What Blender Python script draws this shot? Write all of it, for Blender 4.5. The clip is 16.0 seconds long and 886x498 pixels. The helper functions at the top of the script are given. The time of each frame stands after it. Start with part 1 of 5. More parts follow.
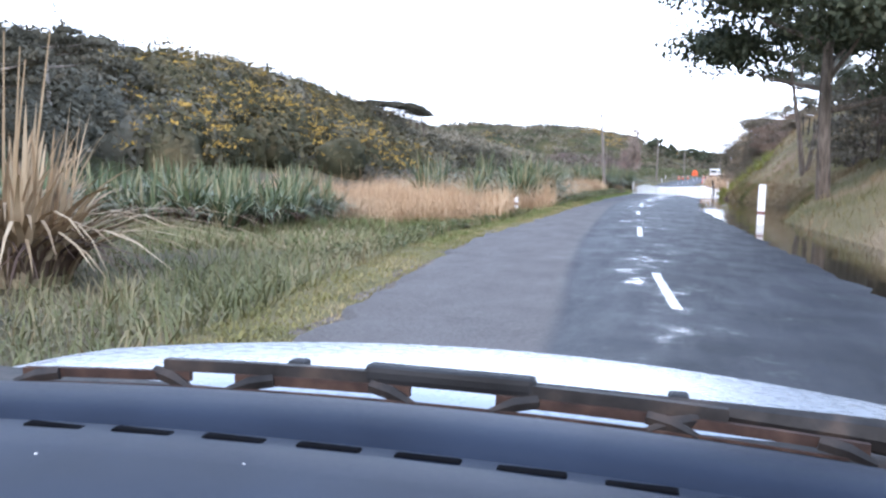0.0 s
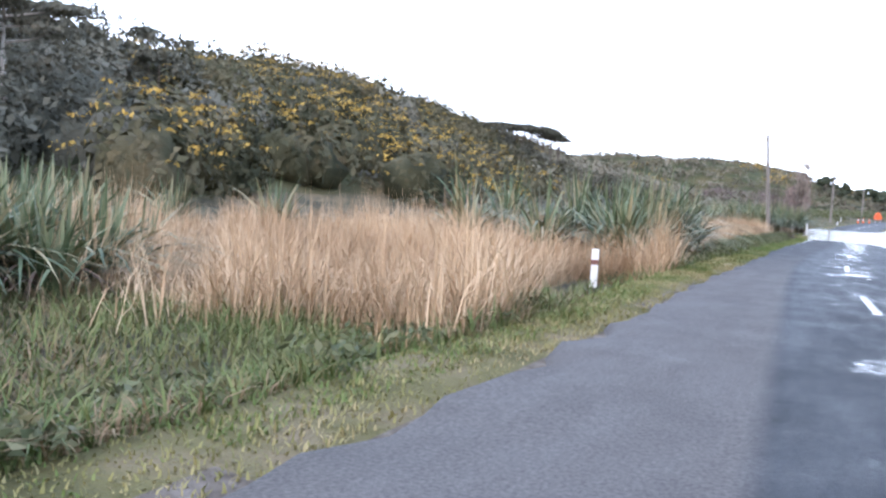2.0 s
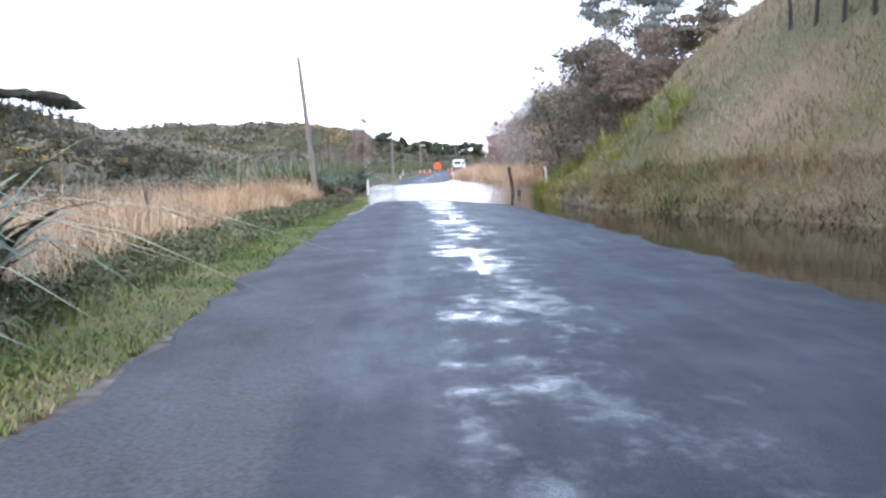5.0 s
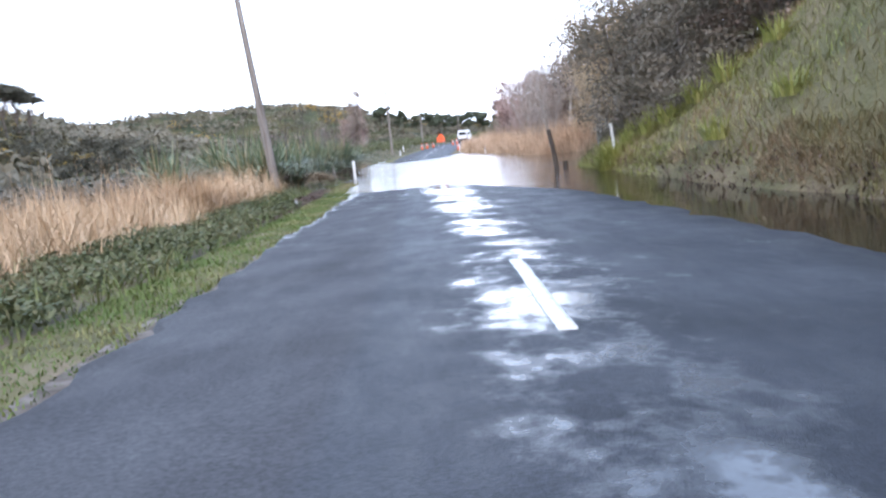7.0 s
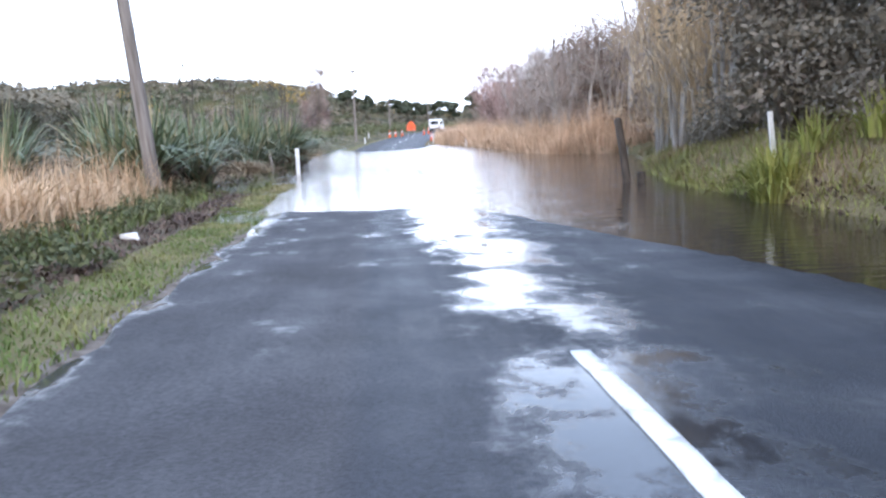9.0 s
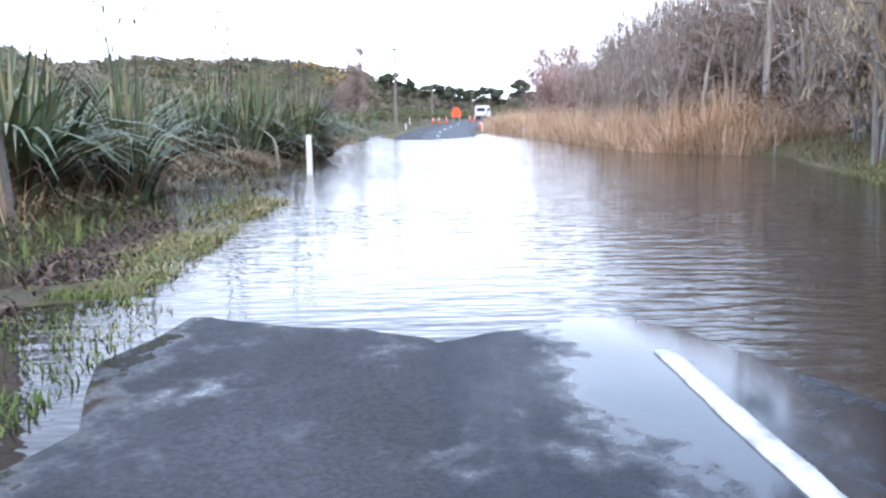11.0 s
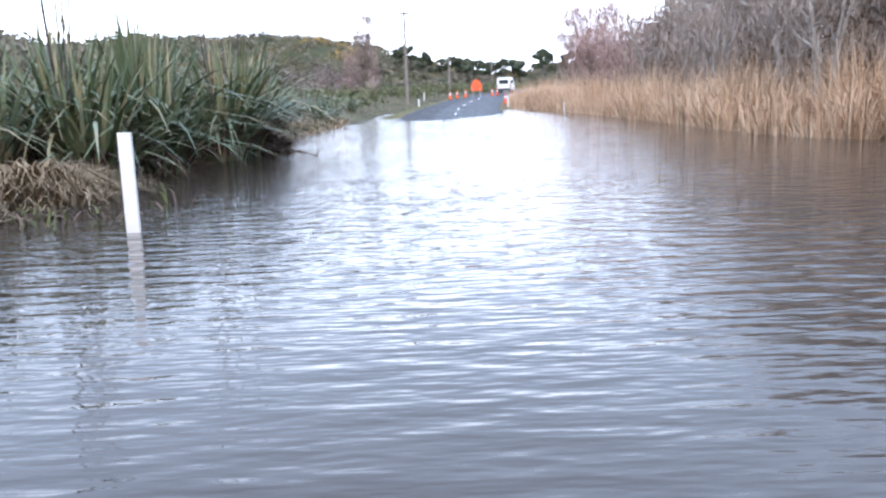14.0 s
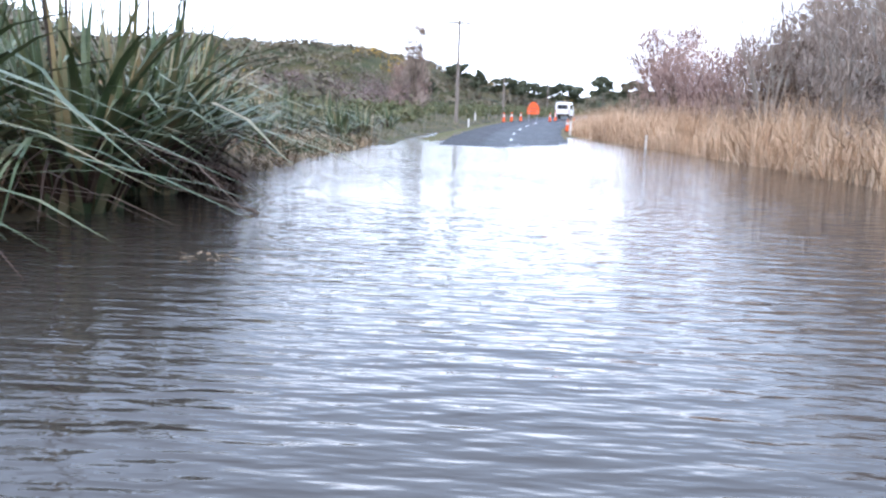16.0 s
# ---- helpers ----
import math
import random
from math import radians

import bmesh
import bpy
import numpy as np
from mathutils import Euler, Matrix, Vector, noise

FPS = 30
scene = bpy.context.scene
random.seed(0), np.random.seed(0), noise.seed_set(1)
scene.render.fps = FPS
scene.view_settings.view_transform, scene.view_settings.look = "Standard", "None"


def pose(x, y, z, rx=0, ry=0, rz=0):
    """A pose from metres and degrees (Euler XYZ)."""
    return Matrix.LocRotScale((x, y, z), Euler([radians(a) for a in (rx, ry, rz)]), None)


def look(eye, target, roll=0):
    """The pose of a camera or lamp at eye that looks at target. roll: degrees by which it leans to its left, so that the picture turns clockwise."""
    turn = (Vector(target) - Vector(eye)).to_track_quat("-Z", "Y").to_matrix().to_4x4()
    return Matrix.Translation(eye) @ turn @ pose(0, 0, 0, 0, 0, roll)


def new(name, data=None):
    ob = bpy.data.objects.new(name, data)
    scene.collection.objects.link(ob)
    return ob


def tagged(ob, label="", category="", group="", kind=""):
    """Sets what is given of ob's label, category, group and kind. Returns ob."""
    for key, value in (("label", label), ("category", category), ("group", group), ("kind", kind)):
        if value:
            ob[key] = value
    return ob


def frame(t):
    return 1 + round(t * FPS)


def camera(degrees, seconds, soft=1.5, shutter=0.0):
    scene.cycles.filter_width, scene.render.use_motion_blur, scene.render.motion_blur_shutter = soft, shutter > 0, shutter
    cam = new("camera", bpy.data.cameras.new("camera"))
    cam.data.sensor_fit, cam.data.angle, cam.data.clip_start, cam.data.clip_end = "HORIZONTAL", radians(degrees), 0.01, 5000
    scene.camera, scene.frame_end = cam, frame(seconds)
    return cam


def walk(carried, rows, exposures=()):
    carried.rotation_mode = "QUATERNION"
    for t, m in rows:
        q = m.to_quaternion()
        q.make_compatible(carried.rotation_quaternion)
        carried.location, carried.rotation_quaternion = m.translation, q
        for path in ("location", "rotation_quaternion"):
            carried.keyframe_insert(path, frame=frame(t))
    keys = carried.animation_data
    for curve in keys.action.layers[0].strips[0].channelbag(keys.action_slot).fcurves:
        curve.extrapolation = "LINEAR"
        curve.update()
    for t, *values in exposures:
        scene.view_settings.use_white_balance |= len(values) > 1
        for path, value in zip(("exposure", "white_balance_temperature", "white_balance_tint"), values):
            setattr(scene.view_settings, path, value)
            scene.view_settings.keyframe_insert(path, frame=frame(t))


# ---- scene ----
cam = camera(54.4, 16.0, soft=2.5, shutter=0.0)
PATH = [
    (0, (1.596, -4.777, 1.943), (1.066, -2.858, 1.755), 1.5),
    (0.5, (0.893, -0.203, 1.989), (0.174, 1.656, 1.828), 1.9),
    (1, (0.452, 4.305, 1.903), (-0.4, 6.108, 1.754), 2.6),
    (1.5, (0.035, 8.423, 1.836), (-0.854, 10.208, 1.692), 3.3),
    (2, (-0.257, 12.652, 1.793), (-1.108, 14.457, 1.661), 3.5),
    (2.5, (-0.578, 17.252, 1.745), (-1.31, 19.109, 1.614), 3.5),
    (3, (-0.882, 21.869, 1.676), (-1.376, 23.802, 1.537), 3.2),
    (3.5, (-1.123, 26.167, 1.559), (-1.362, 28.147, 1.408), 2.6),
    (4, (-1.124, 29.934, 1.514), (-1.167, 31.927, 1.353), 1.5),
    (6.5, (-0.749, 47.361, 1.329), (-0.696, 49.348, 1.103), -5.0),
    (7, (-0.801, 50.926, 1.331), (-0.756, 52.911, 1.089), -6.1),
    (7.5, (-0.874, 54.488, 1.353), (-0.804, 56.472, 1.115), -5.6),
    (8, (-1.01, 58.039, 1.334), (-0.891, 60.02, 1.089), -4.6),
    (8.5, (-1.088, 61.178, 1.348), (-0.926, 63.153, 1.08), -3.6),
    (9, (-1.017, 64.088, 1.306), (-0.879, 66.065, 1.035), -2.5),
    (9.5, (-1.312, 67.128, 1.26), (-1.215, 69.108, 0.996), -1.2),
    (12, (-1.207, 78.057, 1.214), (-1.161, 80.032, 0.9), -0.9),
    (12.5, (-1.145, 80.17, 1.177), (-1.02, 82.143, 0.878), -0.3),
    (13, (-1.07, 82.2, 1.18), (-0.89, 84.172, 0.906), 0.0),
    (13.5, (-0.978, 84.354, 1.156), (-0.902, 86.325, 0.824), -1.8),
    (14, (-0.951, 86.488, 1.159), (-0.946, 88.457, 0.809), -2.1),
    (14.5, (-0.922, 88.639, 1.15), (-0.911, 90.621, 0.88), -2.1),
    (15, (-0.84, 90.562, 1.198), (-0.906, 92.541, 0.921), -8.2),
    (15.5, (-0.87, 92.824, 1.191), (-0.949, 94.803, 0.907), -3.8),
    (16, (-1.022, 95.46, 1.126), (-1.11, 97.434, 0.82), 2.0),
]
walk(cam, [(t, look(e, g, r)) for t, e, g, r in PATH])

# ---- world and light: bright overcast sky ----
world = bpy.data.worlds.new("overcast_sky")
scene.world = world
world.use_nodes = True
wn, wl = world.node_tree.nodes, world.node_tree.links
sky = wn.new("ShaderNodeTexSky")
sky.sky_type, sky.sun_disc = "NISHITA", False
sky.sun_elevation, sky.sun_rotation = radians(24), radians(200)
sky.dust_density, sky.air_density = 4.0, 1.0
cloud = wn.new("ShaderNodeMix")
cloud.data_type = "RGBA"
cloud.inputs[0].default_value = 0.88
wl.new(sky.outputs[0], cloud.inputs[6])
# the cloud deck is brightest low down
way = wn.new("ShaderNodeTexCoord")
split = wn.new("ShaderNodeSeparateXYZ")
wl.new(way.outputs["Generated"], split.inputs[0])
deck = wn.new("ShaderNodeValToRGB")
deck.color_ramp.elements[0].position, deck.color_ramp.elements[0].color = 0.0, (32.0, 35.5, 44.0, 1)
deck.color_ramp.elements[1].position, deck.color_ramp.elements[1].color = 0.75, (9.8, 13.0, 19.5, 1)
for height, tint in ((0.12, (27.0, 30.5, 38.5, 1)), (0.3, (12.8, 16.2, 23.0, 1))):
    deck.color_ramp.elements.new(height).color = tint
wl.new(split.outputs["Z"], deck.inputs[0])
wl.new(deck.outputs[0], cloud.inputs[7])
wl.new(cloud.outputs[2], wn["Background"].inputs[0])
wn["Background"].inputs[1].default_value = 0.15

sun = new("sun", bpy.data.lights.new("sun", "SUN"))
sun.data.energy, sun.data.angle, sun.data.color = 1.9, radians(20), (1.0, 0.84, 0.74)
sun.rotation_euler = Euler((radians(58), 0, radians(-4)))


# ---- materials ----
def material(name, stops, rough=0.8, scale=3.0, bump=0.0, bump_scale=40.0, island=0.0, per_object=0.0, metal=0.0, spec=0.22, detail=6.0, stretch=(1, 1, 1)):
    """A surface whose colour runs through stops by noise, by island and by object."""
    m = bpy.data.materials.new(name)
    m.use_nodes = True
    n, k = m.node_tree.nodes, m.node_tree.links
    bsdf = n["Principled BSDF"]
    bsdf.inputs["Metallic"].default_value = metal
    bsdf.inputs["Specular IOR Level"].default_value = spec
    co = n.new("ShaderNodeTexCoord")
    mp = n.new("ShaderNodeMapping")
    mp.inputs["Scale"].default_value = stretch
    k.new(co.outputs["Object"], mp.inputs["Vector"])
    big = n.new("ShaderNodeTexNoise")
    big.inputs["Scale"].default_value, big.inputs["Detail"].default_value = scale, detail
    k.new(mp.outputs[0], big.inputs["Vector"])
    wide = n.new("ShaderNodeMapRange")
    wide.inputs["From Min"].default_value, wide.inputs["From Max"].default_value = 0.33, 0.67
    k.new(big.outputs["Fac"], wide.inputs["Value"])
    last = wide.outputs[0] if island or per_object else big.outputs["Fac"]
    for amount, node in ((island, "ShaderNodeNewGeometry"), (per_object, "ShaderNodeObjectInfo")):
        if amount:
            src = n.new(node)
            mx = n.new("ShaderNodeMix")
            mx.inputs[0].default_value = amount
            k.new(last, mx.inputs[2])
            k.new(src.outputs["Random Per Island" if node.endswith("Geometry") else "Random"], mx.inputs[3])
            last = mx.outputs[0]
    ramp = n.new("ShaderNodeValToRGB")
    el = ramp.color_ramp.elements
    lo, hi = (0.3, 0.7) if not (island or per_object) else (0.12, 0.88)
    for i, c in enumerate(stops):
        p = lo + (hi - lo) * i / max(1, len(stops) - 1)
        e = el[i] if i < 2 else el.new(p)
        e.position, e.color = p, (*c, 1)
    k.new(last, ramp.inputs[0])
    k.new(ramp.outputs[0], bsdf.inputs["Base Color"])
    fine = n.new("ShaderNodeTexNoise")
    fine.inputs["Scale"].default_value, fine.inputs["Detail"].default_value = bump_scale, 4
    k.new(mp.outputs[0], fine.inputs["Vector"])
    mr = n.new("ShaderNodeMapRange")
    mr.inputs["To Min"].default_value, mr.inputs["To Max"].default_value = max(0, rough - 0.12), min(1, rough + 0.12)
    k.new(fine.outputs["Fac"], mr.inputs["Value"])
    k.new(mr.outputs[0], bsdf.inputs["Roughness"])
    if bump:
        bp = n.new("ShaderNodeBump")
        bp.inputs["Strength"].default_value, bp.inputs["Distance"].default_value = 1.0, bump
        k.new(fine.outputs["Fac"], bp.inputs["Height"])
        k.new(bp.outputs[0], bsdf.inputs["Normal"])
    return m


def asphalt_material():
    """Worn chip seal: a paler left wheel lane, a darker right lane, and a film of water along the crown."""
    m = material("asphalt", [(0.018, 0.02, 0.025), (0.031, 0.034, 0.041), (0.054, 0.057, 0.064)], 0.6, 0.9, 0.007, 90, detail=12)
    n, k = m.node_tree.nodes, m.node_tree.links
    bsdf = n["Principled BSDF"]
    old = bsdf.inputs["Base Color"].links[0].from_socket
    normal = bsdf.inputs["Normal"].links[0].from_socket
    co = n.new("ShaderNodeTexCoord")
    at = n.new("ShaderNodeAttribute")
    at.attribute_name = "across"
    sep = n.new("ShaderNodeSeparateXYZ")
    k.new(co.outputs["Object"], sep.inputs[0])

    def ranged(src, a, b, c, d, soft=False):
        q = n.new("ShaderNodeMapRange")
        q.interpolation_type = "SMOOTHSTEP" if soft else "LINEAR"
        for key, v in (("From Min", a), ("From Max", b), ("To Min", c), ("To Max", d)):
            q.inputs[key].default_value = v
        k.new(src, q.inputs["Value"])
        return q.outputs[0]

    def sums(a, b, op="ADD"):
        q = n.new("ShaderNodeMath")
        q.operation = op
        k.new(a, q.inputs[0])
        k.new(b, q.inputs[1])
        return q.outputs[0]

    def noise_at(scale, detail, stretch):
        mp = n.new("ShaderNodeMapping")
        mp.inputs["Scale"].default_value = stretch
        k.new(co.outputs["Object"], mp.inputs["Vector"])
        q = n.new("ShaderNodeTexNoise")
        q.inputs["Scale"].default_value, q.inputs["Detail"].default_value, q.inputs["Roughness"].default_value = scale, detail, 0.65
        k.new(mp.outputs[0], q.inputs["Vector"])
        return q.outputs["Fac"]

    across, along = at.outputs["Fac"], sep.outputs["Y"]
    patch = noise_at(1.5, 9, (1.0, 0.75, 1.0))
    broad = noise_at(0.35, 4, (1.0, 0.4, 1.0))
    crown = sums(ranged(across, -0.85, -0.05, 0, 1, True), ranged(across, 0.1, 0.95, 1, 0, True), "MULTIPLY")
    wetter = sums(ranged(along, 18, 60, 0.015, 0.17), ranged(along, 70, 80, 0, 0.05))
    film = sums(sums(patch, sums(crown, wetter, "MULTIPLY")), sums(ranged(broad, 0.3, 0.7, -0.05, 0.05), ranged(crown, 0.0, 0.4, -0.09, 0.0)))
    edge = sums(ranged(across, -2.95, -2.5, 0.24, 0, True), ranged(along, 54, 64, 0, 1), "MULTIPLY")
    film = sums(film, sums(edge, sums(ranged(along, 66, 79, 0, 0.15), ranged(along, 124, 134, 0, -0.4))))
    drips = noise_at(5.0, 8, (1.0, 0.8, 1.0))
    film = sums(film, ranged(drips, 0.3, 0.7, -0.06, 0.06))
    wet = ranged(film, 0.56, 0.78, 0, 1, True)
    streak = noise_at(2.2, 12, (1.6, 0.3, 1.0))
    damp = sums(ranged(across, -1.35, -1.0, 0, 0.55, True), sums(ranged(patch, 0.42, 0.62, 0, 0.3), ranged(streak, 0.42, 0.66, 0, 0.32)), "ADD")
    rough = n.new("ShaderNodeMix")
    k.new(wet, rough.inputs[0])
    k.new(ranged(damp, 0, 1, 0.82, 0.5), rough.inputs[2])
    rough.inputs[3].default_value = 0.07
    k.new(ranged(wet, 0, 1, 0.2, 0.6), bsdf.inputs["Specular IOR Level"])
    k.new(rough.outputs[0], bsdf.inputs["Roughness"])
    chip = ranged(noise_at(38.0, 3, (1.0, 1.0, 1.0)), 0.35, 0.65, 0.7, 1.3)
    chips = n.new("ShaderNodeVectorMath")
    chips.operation = "SCALE"
    k.new(chip, chips.inputs["Scale"])
    lane = n.new("ShaderNodeMix")
    lane.data_type = "RGBA"
    k.new(sums(sums(ranged(across, -1.3, -1.08, 1, 0, True), ranged(along, 30, 46, 1, 0.25), "MULTIPLY"), ranged(patch, 0.25, 0.5, 0.8, 1), "MULTIPLY"), lane.inputs[0])
    k.new(old, lane.inputs[6])
    lane.inputs[7].default_value = (0.122, 0.11, 0.104, 1)
    k.new(lane.outputs[2], chips.inputs[0])
    k.new(chips.outputs[0], bsdf.inputs["Base Color"])
    bump = normal.node
    k.new(ranged(wet, 0, 1, 1.0, 0.02), bump.inputs["Strength"])
    return m


def water_material(name, base, ripple, scale, rough=0.03, calm=None):
    """Rippled water. calm: the stretch of the way over which the sheltered dark water of the ditch gives way to the open flood."""
    m = bpy.data.materials.new(name)
    m.use_nodes = True
    n, k = m.node_tree.nodes, m.node_tree.links
    bsdf = n["Principled BSDF"]
    bsdf.inputs["Base Color"].default_value = (*base, 1)
    bsdf.inputs["Roughness"].default_value = rough
    bsdf.inputs["IOR"].default_value = 1.34
    co = n.new("ShaderNodeTexCoord")
    mp = n.new("ShaderNodeMapping")
    mp.inputs["Scale"].default_value = (0.5, 1.6, 1)
    k.new(co.outputs["Object"], mp.inputs["Vector"])
    a = n.new("ShaderNodeTexNoise")
    a.inputs["Scale"].default_value, a.inputs["Detail"].default_value, a.inputs["Roughness"].default_value = scale, 2.5, 0.5
    k.new(mp.outputs[0], a.inputs["Vector"])
    b = n.new("ShaderNodeBump")
    b.inputs["Strength"].default_value, b.inputs["Distance"].default_value = 1.0, ripple
    k.new(a.outputs["Fac"], b.inputs["Height"])
    k.new(b.outputs[0], bsdf.inputs["Normal"])
    if calm:
        sep = n.new("ShaderNodeSeparateXYZ")
        k.new(co.outputs["Object"], sep.inputs[0])
        gusts = n.new("ShaderNodeTexNoise")
        gusts.inputs["Scale"].default_value, gusts.inputs["Detail"].default_value = 0.22, 3
        k.new(co.outputs["Object"], gusts.inputs["Vector"])
        shift = n.new("ShaderNodeMath")
        shift.operation = "MULTIPLY_ADD"
        shift.inputs[1].default_value = 8.0
        k.new(gusts.outputs["Fac"], shift.inputs[0])
        k.new(sep.outputs["Y"], shift.inputs[2])
        open_ = n.new("ShaderNodeMapRange")
        open_.inputs["From Min"].default_value, open_.inputs["From Max"].default_value = calm
        k.new(shift.outputs[0], open_.inputs["Value"])
        wind = n.new("ShaderNodeMapRange")
        wind.inputs["To Min"].default_value, wind.inputs["To Max"].default_value = 0.08, 1.0
        k.new(open_.outputs[0], wind.inputs["Value"])
        gust = n.new("ShaderNodeMapRange")
        for key, v in (("From Min", 0.3), ("From Max", 0.7), ("To Min", 0.55), ("To Max", 1.25)):
            gust.inputs[key].default_value = v
        k.new(gusts.outputs["Fac"], gust.inputs["Value"])
        both = n.new("ShaderNodeMath")
        both.operation = "MULTIPLY"
        k.new(wind.outputs[0], both.inputs[0])
        k.new(gust.outputs[0], both.inputs[1])
        k.new(both.outputs[0], b.inputs["Strength"])
        silt = n.new("ShaderNodeMix")
        silt.data_type = "RGBA"
        k.new(open_.outputs[0], silt.inputs[0])
        silt.inputs[6].default_value, silt.inputs[7].default_value = (0.022, 0.017, 0.012, 1), (*base, 1)
        k.new(silt.outputs[2], bsdf.inputs["Base Color"])
    return m


M = {}
M["asphalt"] = asphalt_material()
M["water"] = water_material("flood_water", (0.062, 0.05, 0.04), 0.027, 4.0, calm=(72, 92))
M["paint"] = material("road_paint", [(0.45, 0.45, 0.44), (0.8, 0.8, 0.78), (0.82, 0.82, 0.8)], 0.5, 8, 0.003, 80)
M["verge"] = material("verge_turf", [(0.08, 0.075, 0.03), (0.15, 0.13, 0.055), (0.23, 0.175, 0.11)], 0.9, 1.2, 0.03, 30)
M["marsh"] = material("marsh_soil", [(0.05, 0.045, 0.03), (0.1, 0.085, 0.05), (0.19, 0.14, 0.085)], 0.95, 0.5, 0.05, 12)
M["bank"] = material("bank_turf", [(0.11, 0.105, 0.045), (0.19, 0.15, 0.08), (0.27, 0.185, 0.12)], 0.95, 0.25, 0.06, 10)
M["hill"] = material("hill_scrub_soil", [(0.035, 0.042, 0.02), (0.07, 0.07, 0.03), (0.12, 0.09, 0.04)], 0.95, 0.12, 0.3, 1.5)
M["gravel"] = material("shoulder_gravel", [(0.09, 0.07, 0.055), (0.16, 0.13, 0.105), (0.26, 0.22, 0.19)], 0.95, 6, 0.02, 60)
M["grass"] = material("grass_blades", [(0.15, 0.152, 0.05), (0.26, 0.232, 0.095), (0.41, 0.32, 0.18)], 0.75, 0.9, island=0.35)
M["sedge"] = material("sedge_blades", [(0.085, 0.095, 0.04), (0.15, 0.155, 0.07), (0.31, 0.25, 0.15)], 0.7, 0.4, island=0.5)
M["reed"] = material("dry_reeds", [(0.27, 0.17, 0.095), (0.54, 0.365, 0.22), (0.76, 0.57, 0.38)], 0.75, 0.35, island=0.4)
M["bankgrass"] = material("rank_bank_grass", [(0.11, 0.115, 0.042), (0.2, 0.175, 0.075), (0.27, 0.185, 0.11), (0.34, 0.26, 0.155), (0.48, 0.375, 0.265)], 0.8, 0.24, island=0.12)
M["flax"] = material("flax_leaves", [(0.055, 0.078, 0.036), (0.105, 0.138, 0.068), (0.195, 0.22, 0.125), (0.34, 0.27, 0.15)], 0.5, 2.0, island=0.7, spec=0.3)
M["deadflax"] = material("dead_leaves", [(0.19, 0.13, 0.078), (0.35, 0.25, 0.15), (0.5, 0.39, 0.26)], 0.8, 2.0, island=0.7)
M["scrub"] = material("dark_scrub_leaves", [(0.03, 0.04, 0.024), (0.062, 0.074, 0.044), (0.12, 0.125, 0.08)], 0.65, 0.5, island=0.6)
M["gorse"] = material("gorse_leaves", [(0.045, 0.046, 0.026), (0.086, 0.08, 0.046), (0.16, 0.132, 0.08)], 0.85, 0.3, 0.12, 5.0, island=0.25, spec=0.1)
M["bloom"] = material("gorse_bloom", [(0.25, 0.165, 0.05), (0.46, 0.295, 0.075), (0.63, 0.42, 0.12)], 0.8, 0.5, island=0.5, spec=0.1)
M["olive"] = material("olive_leaves", [(0.06, 0.072, 0.034), (0.115, 0.125, 0.06), (0.19, 0.175, 0.1)], 0.7, 0.4, island=0.6)
M["grey"] = material("grey_leaves", [(0.085, 0.083, 0.066), (0.14, 0.133, 0.108), (0.215, 0.195, 0.165)], 0.8, 0.4, island=0.4, spec=0.1)
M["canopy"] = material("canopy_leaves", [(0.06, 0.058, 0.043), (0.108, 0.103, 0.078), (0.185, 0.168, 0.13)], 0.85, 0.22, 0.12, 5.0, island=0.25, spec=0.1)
# haze put into the colour: a paler canopy tone for farther scrub
M["hazy"] = material("haze_pale_leaves", [(0.1, 0.092, 0.064), (0.17, 0.15, 0.108), (0.25, 0.215, 0.16)], 0.85, 0.08, 0.12, 5.0, island=0.25, spec=0.1)
M["bankbush"] = material("bank_bush_leaves", [(0.12, 0.107, 0.08), (0.2, 0.173, 0.135), (0.31, 0.268, 0.215)], 0.9, 0.35, island=0.25, spec=0.12)
M["brush"] = material("brown_brush", [(0.13, 0.096, 0.076), (0.235, 0.175, 0.138), (0.36, 0.275, 0.218)], 0.85, 0.4, island=0.4, spec=0.1)
M["winter"] = material("winter_twigs", [(0.11, 0.083, 0.078), (0.185, 0.14, 0.13), (0.28, 0.215, 0.2)], 0.9, 0.2, island=0.3, spec=0.1)
M["floodreed"] = material("weathered_reeds", [(0.34, 0.222, 0.14), (0.59, 0.405, 0.265), (0.82, 0.62, 0.44)], 0.75, 0.5, island=0.5)
M["gum"] = material("gum_leaves", [(0.11, 0.13, 0.118), (0.185, 0.205, 0.188), (0.28, 0.3, 0.28)], 0.6, 0.4, island=0.6)
M["skirt"] = material("rotting_leaves", [(0.05, 0.032, 0.024), (0.11, 0.07, 0.052), (0.21, 0.145, 0.105)], 0.8, 2, island=0.7)
M["verge_green"] = material("green_verge_blades", [(0.085, 0.128, 0.035), (0.14, 0.182, 0.055), (0.26, 0.24, 0.11)], 0.75, 0.9, island=0.35)
M["lime"] = material("yellow_green_leaves", [(0.18, 0.2, 0.05), (0.28, 0.29, 0.08), (0.43, 0.385, 0.16)], 0.6, 0.8, island=0.4)
M["herb"] = material("lush_herbage", [(0.07, 0.096, 0.03), (0.125, 0.155, 0.05), (0.24, 0.23, 0.1)], 0.7, 0.6, island=0.45)
M["twig"] = material("bare_twigs", [(0.25, 0.195, 0.162), (0.41, 0.33, 0.28), (0.6, 0.51, 0.44)], 0.85, 0.3, island=0.5)
M["willow"] = material("straw_willow_twigs", [(0.36, 0.255, 0.15), (0.55, 0.41, 0.25), (0.74, 0.58, 0.39)], 0.85, 0.3, island=0.5)
M["redtwig"] = material("russet_twigs", [(0.24, 0.155, 0.135), (0.4, 0.275, 0.24), (0.56, 0.41, 0.36)], 0.85, 0.4, island=0.6)
